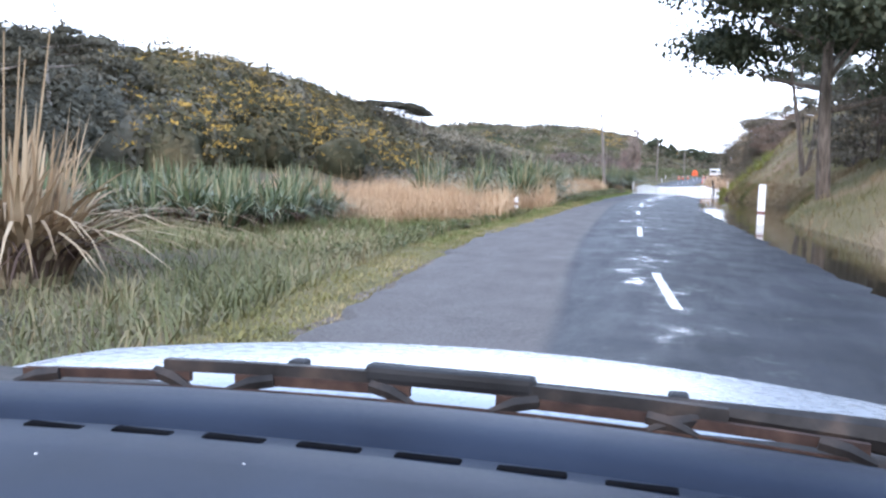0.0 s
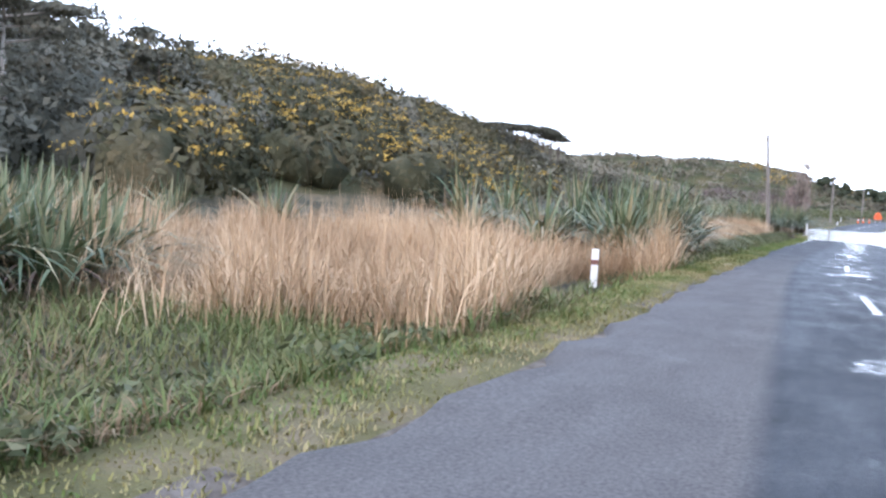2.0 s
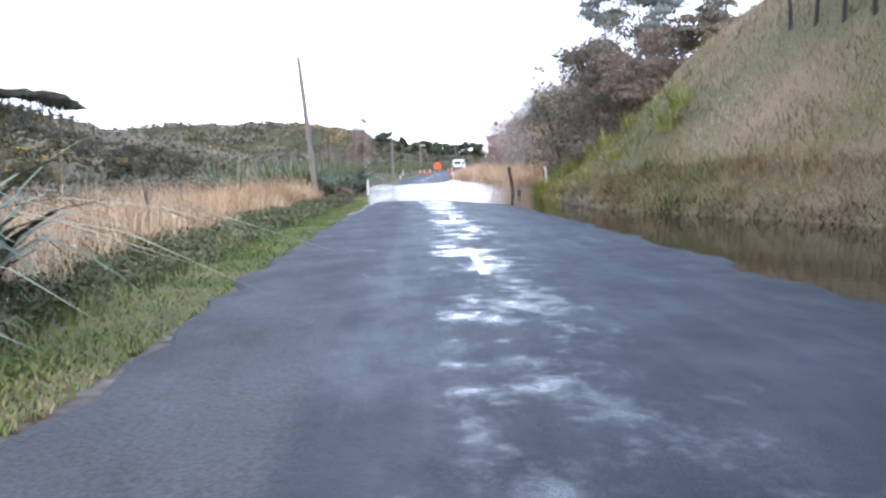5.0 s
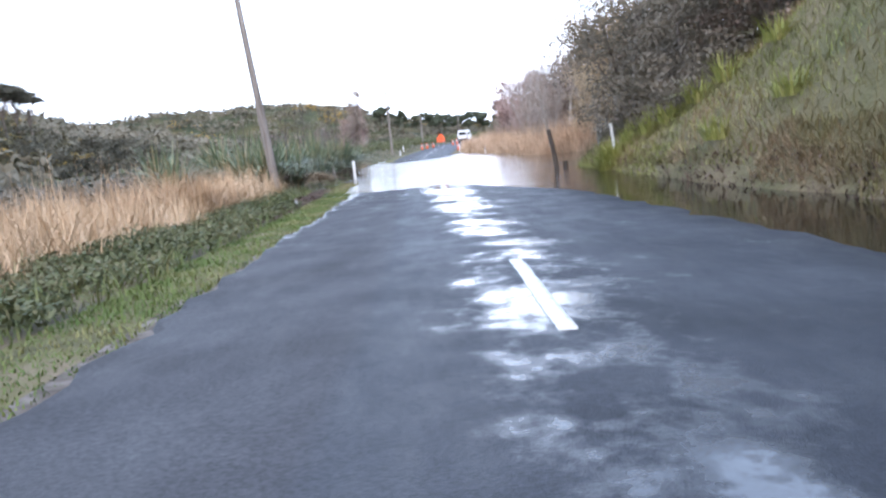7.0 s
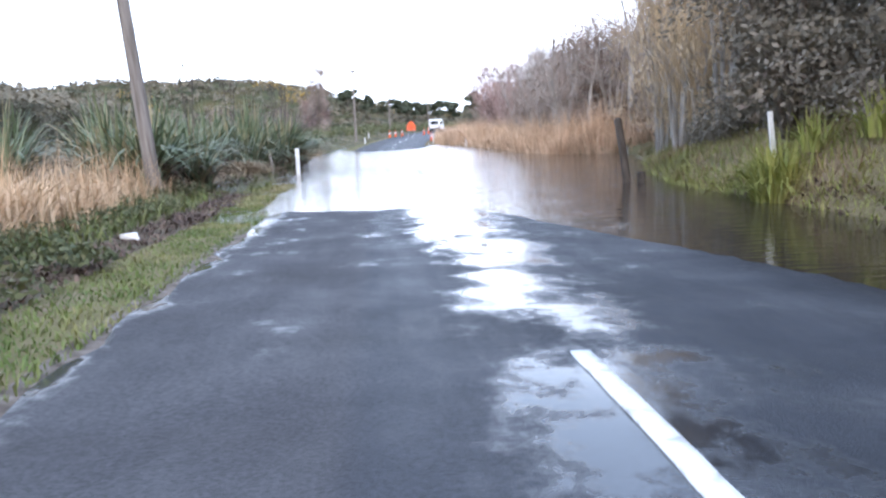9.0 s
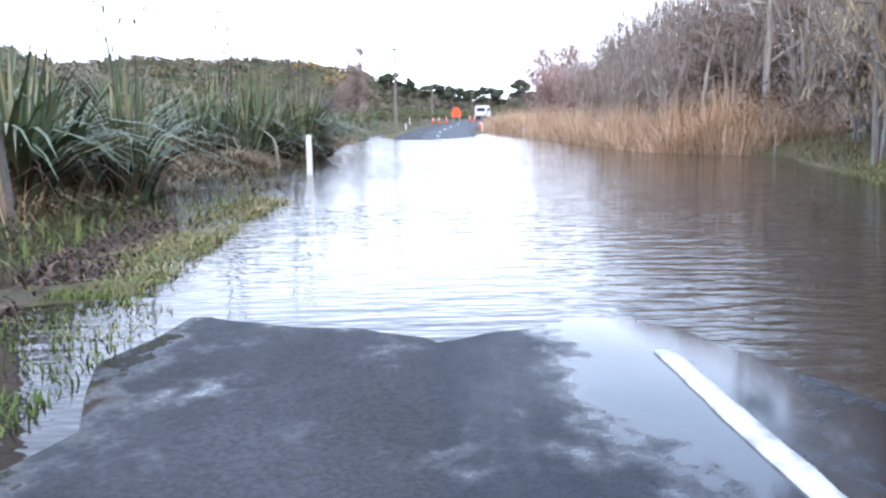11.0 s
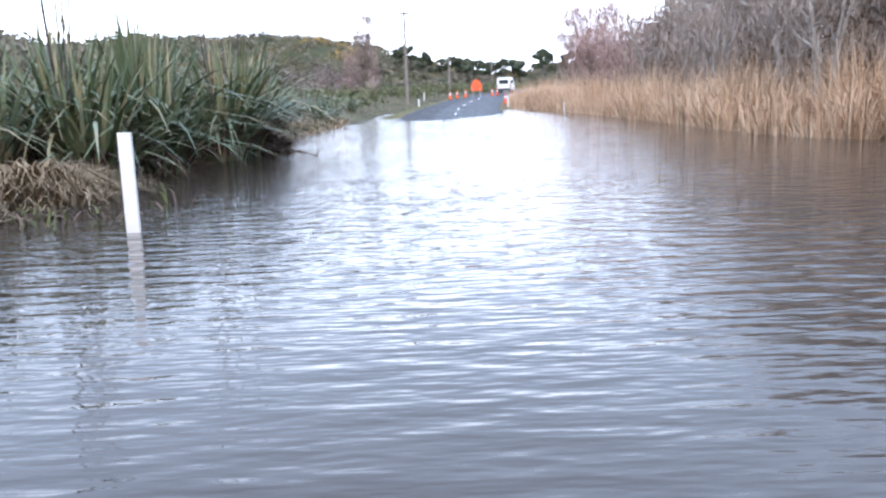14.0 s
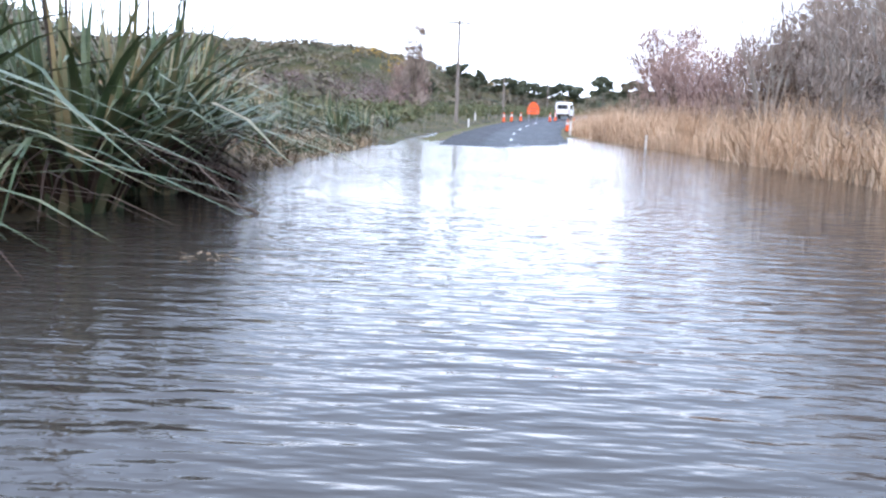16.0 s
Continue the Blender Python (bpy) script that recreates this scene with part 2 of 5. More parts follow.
M["bark"] = material("bark", [(0.06, 0.048, 0.038), (0.13, 0.105, 0.085), (0.22, 0.18, 0.15)], 0.9, 3, 0.02, 25, stretch=(3, 3, 0.5))
M["pale_bark"] = material("pale_bark", [(0.22, 0.19, 0.16), (0.38, 0.34, 0.3), (0.5, 0.46, 0.42)], 0.85, 3, 0.01, 25, stretch=(3, 3, 0.6))
M["pole"] = material("weathered_pole", [(0.13, 0.11, 0.095), (0.22, 0.19, 0.165), (0.3, 0.265, 0.24)], 0.85, 2.5, 0.004, 40, stretch=(6, 6, 0.4))
M["post"] = material("fence_timber", [(0.04, 0.033, 0.028), (0.08, 0.066, 0.055), (0.13, 0.11, 0.092)], 0.9, 4, 0.006, 40, stretch=(4, 4, 0.6))
M["white"] = material("white_plastic", [(0.7, 0.69, 0.66), (0.8, 0.79, 0.77), (0.84, 0.83, 0.82)], 0.45, 5, 0.0005, 60)
M["band"] = material("reflector_red", [(0.17, 0.075, 0.065), (0.24, 0.12, 0.105)], 0.35, 8)
M["orange"] = material("orange_plastic", [(0.85, 0.11, 0.03), (0.95, 0.17, 0.06)], 0.45, 6)
M["black"] = material("black_rubber", [(0.012, 0.012, 0.013), (0.03, 0.03, 0.032)], 0.6, 6, 0.001, 60)
M["vanwhite"] = material("van_paint", [(0.74, 0.74, 0.74), (0.8, 0.8, 0.8)], 0.3, 2, spec=0.6)
M["glass"] = material("dark_glass", [(0.02, 0.024, 0.028), (0.035, 0.04, 0.045)], 0.08, 2, spec=0.8)
M["steel"] = material("galvanised_steel", [(0.4, 0.4, 0.4), (0.55, 0.55, 0.55)], 0.45, 6, metal=0.8)

rng = np.random.default_rng(7)


# ---- mesh helpers ----
def link(name, bm, mat, parent=None, label=""):
    me = bpy.data.meshes.new(name)
    bm.to_mesh(me)
    bm.free()
    return attach(name, me, mat, parent, label)


def attach(name, me, mat, parent=None, label=""):
    for m in mat if isinstance(mat, (list, tuple)) else [mat]:
        me.materials.append(m)
    ob = new(name, me)
    ob.parent = parent
    if label:
        ob["label"] = label
    return ob


def part(name, bm, mat, parent, label=""):
    return link(name, bm, mat, parent, label)


def base(name, m, label, category, group="", kind=""):
    ob = new(name)
    ob.matrix_world = m
    return tagged(ob, label, category, group, kind)


def mesh_np(name, verts, faces):
    """A mesh from vertex rows and one or more arrays of faces, each with one count of corners."""
    me = bpy.data.meshes.new(name)
    faces = [f for f in faces if len(f)]
    me.vertices.add(len(verts))
    me.vertices.foreach_set("co", np.ascontiguousarray(verts, dtype=np.float32).ravel())
    loops = np.concatenate([f.ravel() for f in faces])
    sizes = np.concatenate([np.full(len(f), f.shape[1]) for f in faces])
    starts = np.concatenate([[0], np.cumsum(sizes)[:-1]])
    me.loops.add(len(loops))
    me.loops.foreach_set("vertex_index", loops.astype(np.int32))
    me.polygons.add(len(sizes))
    me.polygons.foreach_set("loop_start", starts.astype(np.int32))
    me.polygons.foreach_set("loop_total", sizes.astype(np.int32))
    me.update(calc_edges=True)
    return me


def blades(foot, height, width, lean, segs=3, turn=None, droop=0.5, r=rng):
    """Tapered bent blades: foot (n,3); height, width, lean per blade. Returns vertices and faces."""
    n = len(foot)
    az = r.uniform(0, 2 * np.pi, n) if turn is None else turn
    out = np.stack([np.cos(az), np.sin(az), np.zeros(n)], 1)
    sd = np.stack([-np.sin(az + r.uniform(-0.9, 0.9, n)), np.cos(az), np.zeros(n)], 1)
    sd /= np.linalg.norm(sd, axis=1)[:, None] + 1e-6
    vs = []
    for i in range(segs + 1):
        u = i / segs
        p = foot + out * (height * lean * u ** 1.6)[:, None]
        p[:, 2] += height * (u - droop * np.minimum(lean, 1.2) * u ** 2.5)
        if i < segs:
            w = (width * (1 - 0.6 * u) * (0.7 + 0.6 * np.sin(np.pi * min(1, u + 0.25))))[:, None] / 2
            vs += [p - sd * w, p + sd * w]
        else:
            vs.append(p)
    k = 2 * segs + 1
    verts = np.stack(vs, 1).reshape(-1, 3)
    o = (np.arange(n) * k)[:, None]
    quads = [o + np.array([[2 * i, 2 * i + 1, 2 * i + 3, 2 * i + 2]]) for i in range(segs - 1)]
    tris = o + np.array([[k - 3, k - 2, k - 1]])
    return verts, [np.concatenate(quads) if quads else np.zeros((0, 4), int), tris]


def leaves(centre, size, r=rng, face=None, loose=0.75):
    """Small four-cornered leaf sprays that face outwards, more or less."""
    n = len(centre)
    out = r.normal(size=(n, 3)) if face is None else face + r.normal(size=(n, 3)) * loose
    out /= np.linalg.norm(out, axis=1)[:, None] + 1e-6
    a = np.cross(out, r.normal(size=(n, 3)))
    a /= np.linalg.norm(a, axis=1)[:, None] + 1e-6
    b = np.cross(out, a)
    b /= np.linalg.norm(b, axis=1)[:, None] + 1e-6
    s = size[:, None]
    v = np.stack([centre - a * s, centre + b * s * 0.45, centre + a * s, centre - b * s * 0.45], 1)
    v += r.normal(size=v.shape) * s[:, None] * 0.18
    return v.reshape(-1, 3), [(np.arange(n) * 4)[:, None] + np.arange(4)[None]]


def puffs(centres, radii, count, size, r=rng, shell=0.55, loose=0.45, sunny=0.0):
    """Leaf sprays over many uneven clumps: centres (n,3), radii (n,3), count sprays each. sunny: the share of those on the shaded west face that grow on the open east face instead."""
    n = len(centres)
    d = r.normal(size=(n, count, 3))
    d /= np.linalg.norm(d, axis=2)[:, :, None]
    d[:, :, 2] = np.where(d[:, :, 2] < -0.3, -d[:, :, 2] * 0.6, d[:, :, 2])
    if sunny:
        d[:, :, 0] = np.where(r.random((n, count)) < sunny, np.abs(d[:, :, 0]), d[:, :, 0])
    q = (shell + (1 - shell) * r.uniform(0, 1, (n, count)) ** 0.6) * (1 + 0.15 * np.sin(5 * d[:, :, 0] + 7 * d[:, :, 1] + np.arange(n)[:, None]))
    p = centres[:, None] + d * q[:, :, None] * radii[:, None]
    sz = size * r.uniform(0.6, 1.35, n * count) * (np.repeat(np.clip(radii[:, 0] / 2.2, 0.75, 1.5), count) if sunny else 1.0)
    return leaves(p.reshape(-1, 3), sz, r, d.reshape(-1, 3), loose)


def heart_template():
    bm = bmesh.new()
    bmesh.ops.create_icosphere(bm, subdivisions=2, radius=1.0)
    v = np.array([list(q.co) for q in bm.verts])
    f = np.array([[q.index for q in face.verts] for face in bm.faces])
    bm.free()
    return v, f


HEART = heart_template()


def hearts(centres, radii, share=0.56):
    """The solid inside of each clump, lumpy, just under its leaves."""
    v, f = HEART
    n = len(centres)
    k = np.arange(n)[:, None]
    lump = share * (1 + 0.12 * np.sin(4 * v[None, :, 0] + 3 * v[None, :, 1] + 1.7 * k) + 0.1 * np.sin(7 * v[None, :, 2] + 5 * v[None, :, 1] + 2.3 * k))
    lump = lump * rng.uniform(0.86, 1.14, lump.shape)
    p = centres[:, None] + v[None] * lump[:, :, None] * radii[:, None]
    return p.reshape(-1, 3), [(f[None] + (np.arange(n) * len(v))[:, None, None]).reshape(-1, 3)]


def join_np(*pieces):
    vs, quads, tris, o = [], [], [], 0
    for v, fs in pieces:
        for f in fs:
            if len(f):
                (quads if f.shape[1] == 4 else tris).append(f + o)
        vs.append(v)
        o += len(v)
    z4, z3 = np.zeros((0, 4), int), np.zeros((0, 3), int)
    return np.concatenate(vs), [np.concatenate(quads) if quads else z4, np.concatenate(tris) if tris else z3]


def tube(bm, pts, radii, sides=7):
    """A tapered tube along pts."""
    rings = []
    pts = [Vector(p) for p in pts]
    for i, p in enumerate(pts):
        d = (pts[min(i + 1, len(pts) - 1)] - pts[max(i - 1, 0)]).normalized()
        u = d.orthogonal().normalized()
        w = d.cross(u)
        rings.append([bm.verts.new(p + (u * math.cos(a) + w * math.sin(a)) * radii[i]) for a in (2 * math.pi * j / sides for j in range(sides))])
    for a, b in zip(rings, rings[1:]):
        for j in range(sides):
            bm.faces.new((a[j], a[(j + 1) % sides], b[(j + 1) % sides], b[j]))
    bm.faces.new(rings[0][::-1])
    bm.faces.new(rings[-1])
    return bm


def box(bm, x0, x1, y0, y1, z0, z1, bevel=0.0):
    m = bmesh.ops.create_cube(bm, size=1, matrix=Matrix.LocRotScale(((x0 + x1) / 2, (y0 + y1) / 2, (z0 + z1) / 2), None, (x1 - x0, y1 - y0, z1 - z0)))
    if bevel:
        es = {e for v in m["verts"] for e in v.link_edges}
        bmesh.ops.bevel(bm, geom=list(es), offset=bevel, segments=2, affect="EDGES", profile=0.6)
    return bm


# ---- lie of the land ----
def curve(table):
    xs, ys = zip(*table)
    return lambda v: np.interp(v, xs, ys)


road_mid = curve([(-60, 8.5), (-20, 3.9), (-5, 2.35), (3.5, 1.68), (7.5, 1.27), (13, 0.82), (19, 0.5), (25.5, 0.15), (30, -0.08), (36, -0.28), (44, -0.32), (52, -0.15), (58, 0), (125, 0), (135, 0.13), (145, 0.5), (155, 1.17), (165, 2.08), (180, 3.93), (195, 6.4), (215, 10.5), (240, 17.2), (280, 31)])
road_left = curve([(-60, 5.4), (-20, 0.7), (-5, -0.75), (1.6, -1.31), (6, -1.92), (10.7, -2.38), (14.3, -2.55), (18, -2.5), (22, -2.45), (26, -2.6), (34, -2.68), (44, -2.75), (53, -2.92), (64, -2.98), (79, -2.92), (125, -3.0), (135, -2.87), (145, -2.5), (155, -1.83), (165, -0.92), (180, 0.93), (195, 3.4), (215, 7.5), (240, 14.2), (280, 28)])
road_z = curve([(-60, 0.75), (0, 0.58), (20, 0.53), (36, 0.46), (48, 0.36), (55, 0.27), (65, 0.135), (72, 0.075), (76, 0.035), (79, 0.008), (80.5, -0.02), (82.5, -0.06), (85, -0.09), (92, -0.15), (105, -0.19), (118, -0.12), (128, 0.0), (140, 0.12), (160, 0.38), (185, 0.85), (220, 1.5), (280, 2.6)])
def road_right(y):
    return road_mid(y) + 2.9


water_edge = curve([(-60, 11), (-10, 6), (8, 4.6), (20, 3.5), (30, 2.7), (37, 2.35), (42, 2.45), (48, 2.5), (57, 2.8), (62, 3.2), (66, 3.1), (70, 2.8), (90, 2.9), (140, 3.0), (280, 40)])


def ditch_level(y):
    """Water standing in the ditch beside the right lane, falling to the flood."""
    e = water_edge(y)
    z = road_z(y) - 0.033 * np.maximum(0, e - road_mid(y)) - 0.002
    return np.where(y > 70, 0.0, np.maximum(z * np.clip((72 - y) / 8, 0, 1), 0.0))


def smooth(v, a, b):
    u = np.clip((v - a) / (b - a), 0, 1)
    return u * u * (3 - 2 * u)


def wobble(x, y, s, k=0.0):
    return np.sin(x * s + 1.3 * k) * np.cos(y * s * 0.83 + k) + 0.5 * np.sin(x * s * 2.1 + y * s * 1.7 + k * 2)


RIDGE = np.array([(-90, -60, 9), (-75, 10, 11.5), (-61, 45, 9.2), (-59, 66, 9.6), (-68, 95, 13), (-74, 125, 16.2), (-77, 160, 14), (-84, 230, 11.5), (-80, 262, 9.0), (-80, 300, 7)], float)
FAR = np.array([(-140, 330, 11), (-95, 332, 13.5), (-62, 332, 15.5), (-47, 332, 17.2), (-34, 340, 15.5), (-20, 355, 10.5), (-6, 380, 7), (40, 420, 6), (120, 430, 9)], float)


def ridge_height(x, y, line, foot):
    best = np.zeros_like(x)
    for a, b in zip(line, line[1:]):
        d = b[:2] - a[:2]
        t = np.clip(((x - a[0]) * d[0] + (y - a[1]) * d[1]) / (d @ d), 0, 1)
        dist = np.hypot(x - a[0] - t * d[0], y - a[1] - t * d[1])
        best = np.maximum(best, (a[2] + t * (b[2] - a[2])) * (1 - smooth(dist, 0, foot)))
    return best


foot_right = curve([(-60, 11), (10, 6.2), (27, 5.2), (36, 6.6), (44, 7.9), (50, 7.5), (55, 6.8), (60, 5.8), (64, 5.3), (82, 5.4), (86, 6.2), (91, 7.6), (97, 9.0), (100, 10), (102, 9.2), (104, 7.7), (107, 7.0), (118, 7.1), (128, 7.0), (145, 6.2), (160, 5.8), (175, 7.2), (195, 10), (220, 14.5), (280, 35)])
shore_line = curve([(28, 30), (34, 8.0), (40, 7.9), (47, 7.4), (52, 6.8), (57, 5.9), (62, 5.1), (66, 30)])
bank_top = curve([(-60, 2.0), (15, 2.2), (30, 3.4), (42, 5.7), (55, 7.3), (69, 7.4), (75, 5.0), (80, 3.0), (86, 2.2), (100, 1.4), (130, 0.8), (200, 1.2), (280, 3)])
left_rim = curve([(-60, 3.0), (60, 1.9), (80, 2.0), (88, 2.4), (92, 3.6), (101.5, 3.6), (103.2, 1.7), (112, 2.2), (118, 2.3), (128, 1.0), (140, 1.5), (280, 3)])
left_low = curve([(-60, 0.45), (0, 0.3), (18, 0.12), (30, 0.06), (60, 0.06), (75, 0.05), (84, -0.02), (128, -0.04), (140, 0.08), (280, 1.8)])


def land(x, y):
    """Height of the ground."""
    x, y = np.asarray(x, float), np.asarray(y, float)
    l, rr, zc = road_left(y), road_right(y), road_z(y)
    on = zc - 0.033 * np.maximum(0, x - road_mid(y)) - 0.003 * np.maximum(0, road_mid(y) - x)
    out_l, out_r = l - x, x - rr
    z = on - 0.1
    # verge, then ditch, then marsh to the left
    verge = np.where(y < 80, np.maximum(zc - 0.075 + 0.04 * smooth(out_l, 0.05, 0.5) - 0.03 * np.maximum(out_l, 0), np.minimum(0.03, zc - 0.02)), np.where(y < 88, np.maximum(zc - 0.06, (0.012 + 0.03 * wobble(x, y, 2.4, 1.0)) * smooth(out_l, 0.1, 0.5) + (zc - 0.06) * (1 - smooth(out_l, 0.1, 0.5))), zc - 0.06))
    rim = left_rim(y)
    dry = np.maximum(left_low(y), -0.3)
    low = np.where((y > 88) & (y < 127), -0.22, np.where(y > 80, np.interp(y, [80, 83], [0.03, -0.14]), dry - 0.02))
    shelf = verge * (1 - smooth(out_l, 0.9, 2.0)) + low * smooth(out_l, 0.9, 2.0)
    marsh = np.maximum(dry, 0.06) + 0.07 * wobble(x, y, 0.7) + 0.1 * smooth(out_l, 3, 12)
    left = shelf * (1 - smooth(out_l, rim - 0.1, rim + 0.9)) + marsh * smooth(out_l, rim - 0.1, rim + 0.9)
    left = left + ridge_height(x, y, RIDGE, 42.0) * (1 + 0.05 * wobble(x, y, 0.12)) + ridge_height(x, y, FAR, 60.0)
    # ditch under water, then the bank to the right
    f = foot_right(y)
    edge = zc - 0.1 - 0.02
    ditch = np.minimum(edge - 0.28 * np.maximum(out_r, 0), edge)
    ditch = np.minimum(ditch, edge - 0.28 * np.maximum(x - water_edge(y), 0))
    ditch = np.maximum(ditch, np.where(y < 140, ditch_level(y) - 0.35, zc - 0.5))
    up = x - f
    shore = np.minimum(f, shore_line(y))
    out = x - shore
    bank = np.maximum(ditch_level(y) + 0.04, zc - 0.45) + bank_top(y) * smooth(up, -2.3, 8.0) + 0.1 * wobble(x, y, 0.9, 2) * smooth(up, 0, 3)
    bank = bank + 0.13 * np.clip(out, 0, f - shore)
    right = ditch * (1 - smooth(out, -1.0, 0.6)) + bank * smooth(out, -1.0, 0.6)
    right = right + ridge_height(x, y, FAR, 60.0)
    z = np.where(out_l > -0.15, left - np.where(out_l < 0, 0.02, 0), z)
    z = np.where(x > np.minimum(rr - 0.15, water_edge(y) + 0.25), right - 0.02, z)
    return z


def land_z(x, y):
    return float(land(np.array([x]), np.array([y]))[0])


def spread(a, b, n):
    return np.linspace(a, b, n, endpoint=False)


xs = np.concatenate([[-2500, -1200, -600, -320, -220], spread(-170, -30, 50), spread(-30, -10, 28), spread(-10, 14, 80), spread(14, 40, 26), spread(40, 130, 20), [130, 200, 320, 600, 1200, 2500]])
ys = np.concatenate([[-1500, -600, -250, -120], spread(-60, -10, 20), spread(-10, 150, 230), spread(150, 420, 110), [420, 460, 520, 640, 900, 1500, 3000]])
gx, gy = np.meshgrid(xs, ys)
gz = land(gx, gy)
far_fade = np.clip(1 - (np.maximum(np.abs(gx) - 170, 0) + np.maximum(gy - 420, 0) + np.maximum(-gy - 60, 0)) / 250, 0, 1)
gz = gz * far_fade + 1.0 * (1 - far_fade)
nx, ny = len(xs), len(ys)
idx = np.arange(nx * ny).reshape(ny, nx)
gf = np.stack([idx[:-1, :-1], idx[:-1, 1:], idx[1:, 1:], idx[1:, :-1]], -1).reshape(-1, 4)
gme = mesh_np("ground", np.stack([gx, gy, gz], -1).reshape(-1, 3), [gf])
cx, cy = (gx[:-1, :-1] + gx[1:, 1:]).ravel() / 2, (gy[:-1, :-1] + gy[1:, 1:]).ravel() / 2
ol = road_left(cy) - cx
kinds = np.where(cx > road_mid(cy), 2, np.where(ol < 0.12, 4, np.where(ol < 1.1, 0, np.where(ol < 24, 1, 3))))
kinds = np.where((cy > 300) | (np.abs(cx) > 60), 3, kinds)
for key in ("verge", "marsh", "bank", "hill", "gravel"):
    gme.materials.append(M[key])
gme.polygons.foreach_set("material_index", kinds.astype(np.int32))
gme.polygons.foreach_set("use_smooth", np.ones(len(kinds), bool))
tagged(new("ground", gme), "damp grassy ground rising to scrub hills", "ground", kind="structure")

# the road: a thick strip with a ragged edge
ry = np.arange(-60, 281, 0.5)
us = np.array([0.0, 0.02, 0.15, 0.3, 0.45, 0.5, 0.55, 0.7, 0.85, 0.98, 1.0])
rag = 0.07 * np.sin(ry * 3.1) + 0.05 * np.sin(ry * 7.7 + 1) + 0.05 * rng.normal(size=len(ry))
le, re = road_left(ry) + rag, np.minimum(road_right(ry), water_edge(ry) + 0.5) - rag[::-1]
half = np.where(us[None] < 0.5, le[:, None] + (road_mid(ry) - le)[:, None] * us[None] * 2, road_mid(ry)[:, None] + (re - road_mid(ry))[:, None] * (us[None] * 2 - 1))


def road_surface(x, y):
    m = road_mid(y)
    return road_z(y) - 0.033 * np.maximum(0, x - m) - 0.003 * np.maximum(0, m - x)


rz = road_surface(half, ry[:, None]) + 0.012 * wobble(half, ry[:, None], 0.9, 3)
rz[:, 0] -= 0.15
rz[:, -1] -= 0.15
rv = np.stack([half, np.repeat(ry[:, None], len(us), 1), rz], -1).reshape(-1, 3)
ri = np.arange(len(rv)).reshape(len(ry), len(us))
rme = mesh_np("road", rv, [np.stack([ri[:-1, :-1], ri[:-1, 1:], ri[1:, 1:], ri[1:, :-1]], -1).reshape(-1, 4)])
rme.polygons.foreach_set("use_smooth", np.ones(len(rme.polygons), bool))
acr = rme.attributes.new("across", "FLOAT", "POINT")
acr.data.foreach_set("value", (half - road_mid(ry)[:, None]).astype(np.float32).ravel())
tagged(attach("road", rme, M["asphalt"]), "worn damp grey chip-sealed two-lane road", "road", kind="structure")

# flood water: one level sheet, showing wherever the ground dips under it
wx, wy = np.meshgrid(np.linspace(-9.5, 19, 72), np.linspace(4, 150, 240))
wi = np.arange(wx.size).reshape(wx.shape)
wz = 0.003 * wobble(wx, wy, 1.1) + ditch_level(wy) * smooth(wx, 0.4, 1.4)
wf = np.stack([wi[:-1, :-1], wi[:-1, 1:], wi[1:, 1:], wi[1:, :-1]], -1).reshape(-1, 4)
wf = wf[((land(wx, wy) - wz).ravel()[wf] < 0.3).any(1)]
wme = mesh_np("water", np.stack([wx, wy, wz], -1).reshape(-1, 3), [wf])
wme.polygons.foreach_set("use_smooth", np.ones(len(wme.polygons), bool))
tagged(attach("water", wme, M["water"]), "brown rippled flood water lying across the road", "water", kind="structure")


# ---- centre line ----
def dash(y0, y1, seed):
    r = np.random.default_rng(seed)
    yy = np.linspace(y0, y1, 16)
    e = 0.003 * r.normal(size=(2, 16))
    cols = [road_mid(yy) - 0.055 + e[0], road_mid(yy), road_mid(yy) + 0.055 + e[1]]
    v = np.stack([np.stack([c, yy, road_surface(c, yy) + 0.012 * wobble(c, yy, 0.9, 3) + 0.014], 1) for c in cols], 1)
    low = v.copy()
    low[:, :, 2] -= 0.03
    v = np.concatenate([v.reshape(-1, 3), low.reshape(-1, 3)])
    i = np.arange(48).reshape(16, 3)
    top = np.stack([i[:-1, :-1], i[:-1, 1:], i[1:, 1:], i[1:, :-1]], -1).reshape(-1, 4)
    rim = np.concatenate([i[:, 0], i[-1, 1:], i[::-1, 2][1:], [i[0, 1]]])
    side = np.stack([rim, np.roll(rim, -1), np.roll(rim, -1) + 48, rim + 48], 1)
    me = mesh_np("centre_line_dash", v, [top, side])
    tagged(attach("centre_line_dash", me, M["paint"]), "worn white painted centre line dash", "road marking", group="centre line dashes", kind="structure")


for k, y0 in enumerate((-15.5, -5.5, 4.3, 14.8, 25.4, 35.5, 45.5, 55.5, 65.5, 75.5, 135.5, 145.5, 155.5, 165.5, 175.5)):
    dash(y0, y0 + 3.0, k)

# raised white studs and blown litter on the seal
def stud(x, y):
    ob = base("road_stud", pose(x, y, float(road_surface(np.array(x), np.array(y))) + 0.012, rz=3), "small white raised road stud on the asphalt", "road stud", group="studs")
    bm = bmesh.new()
    box(bm, -0.035, 0.035, -0.04, 0.04, -0.01, 0.014, 0.006)
    part("body", bm, M["white"], ob)


for q in ((0.16, 33.2), (0.1, 73.5)):
    stud(*q)


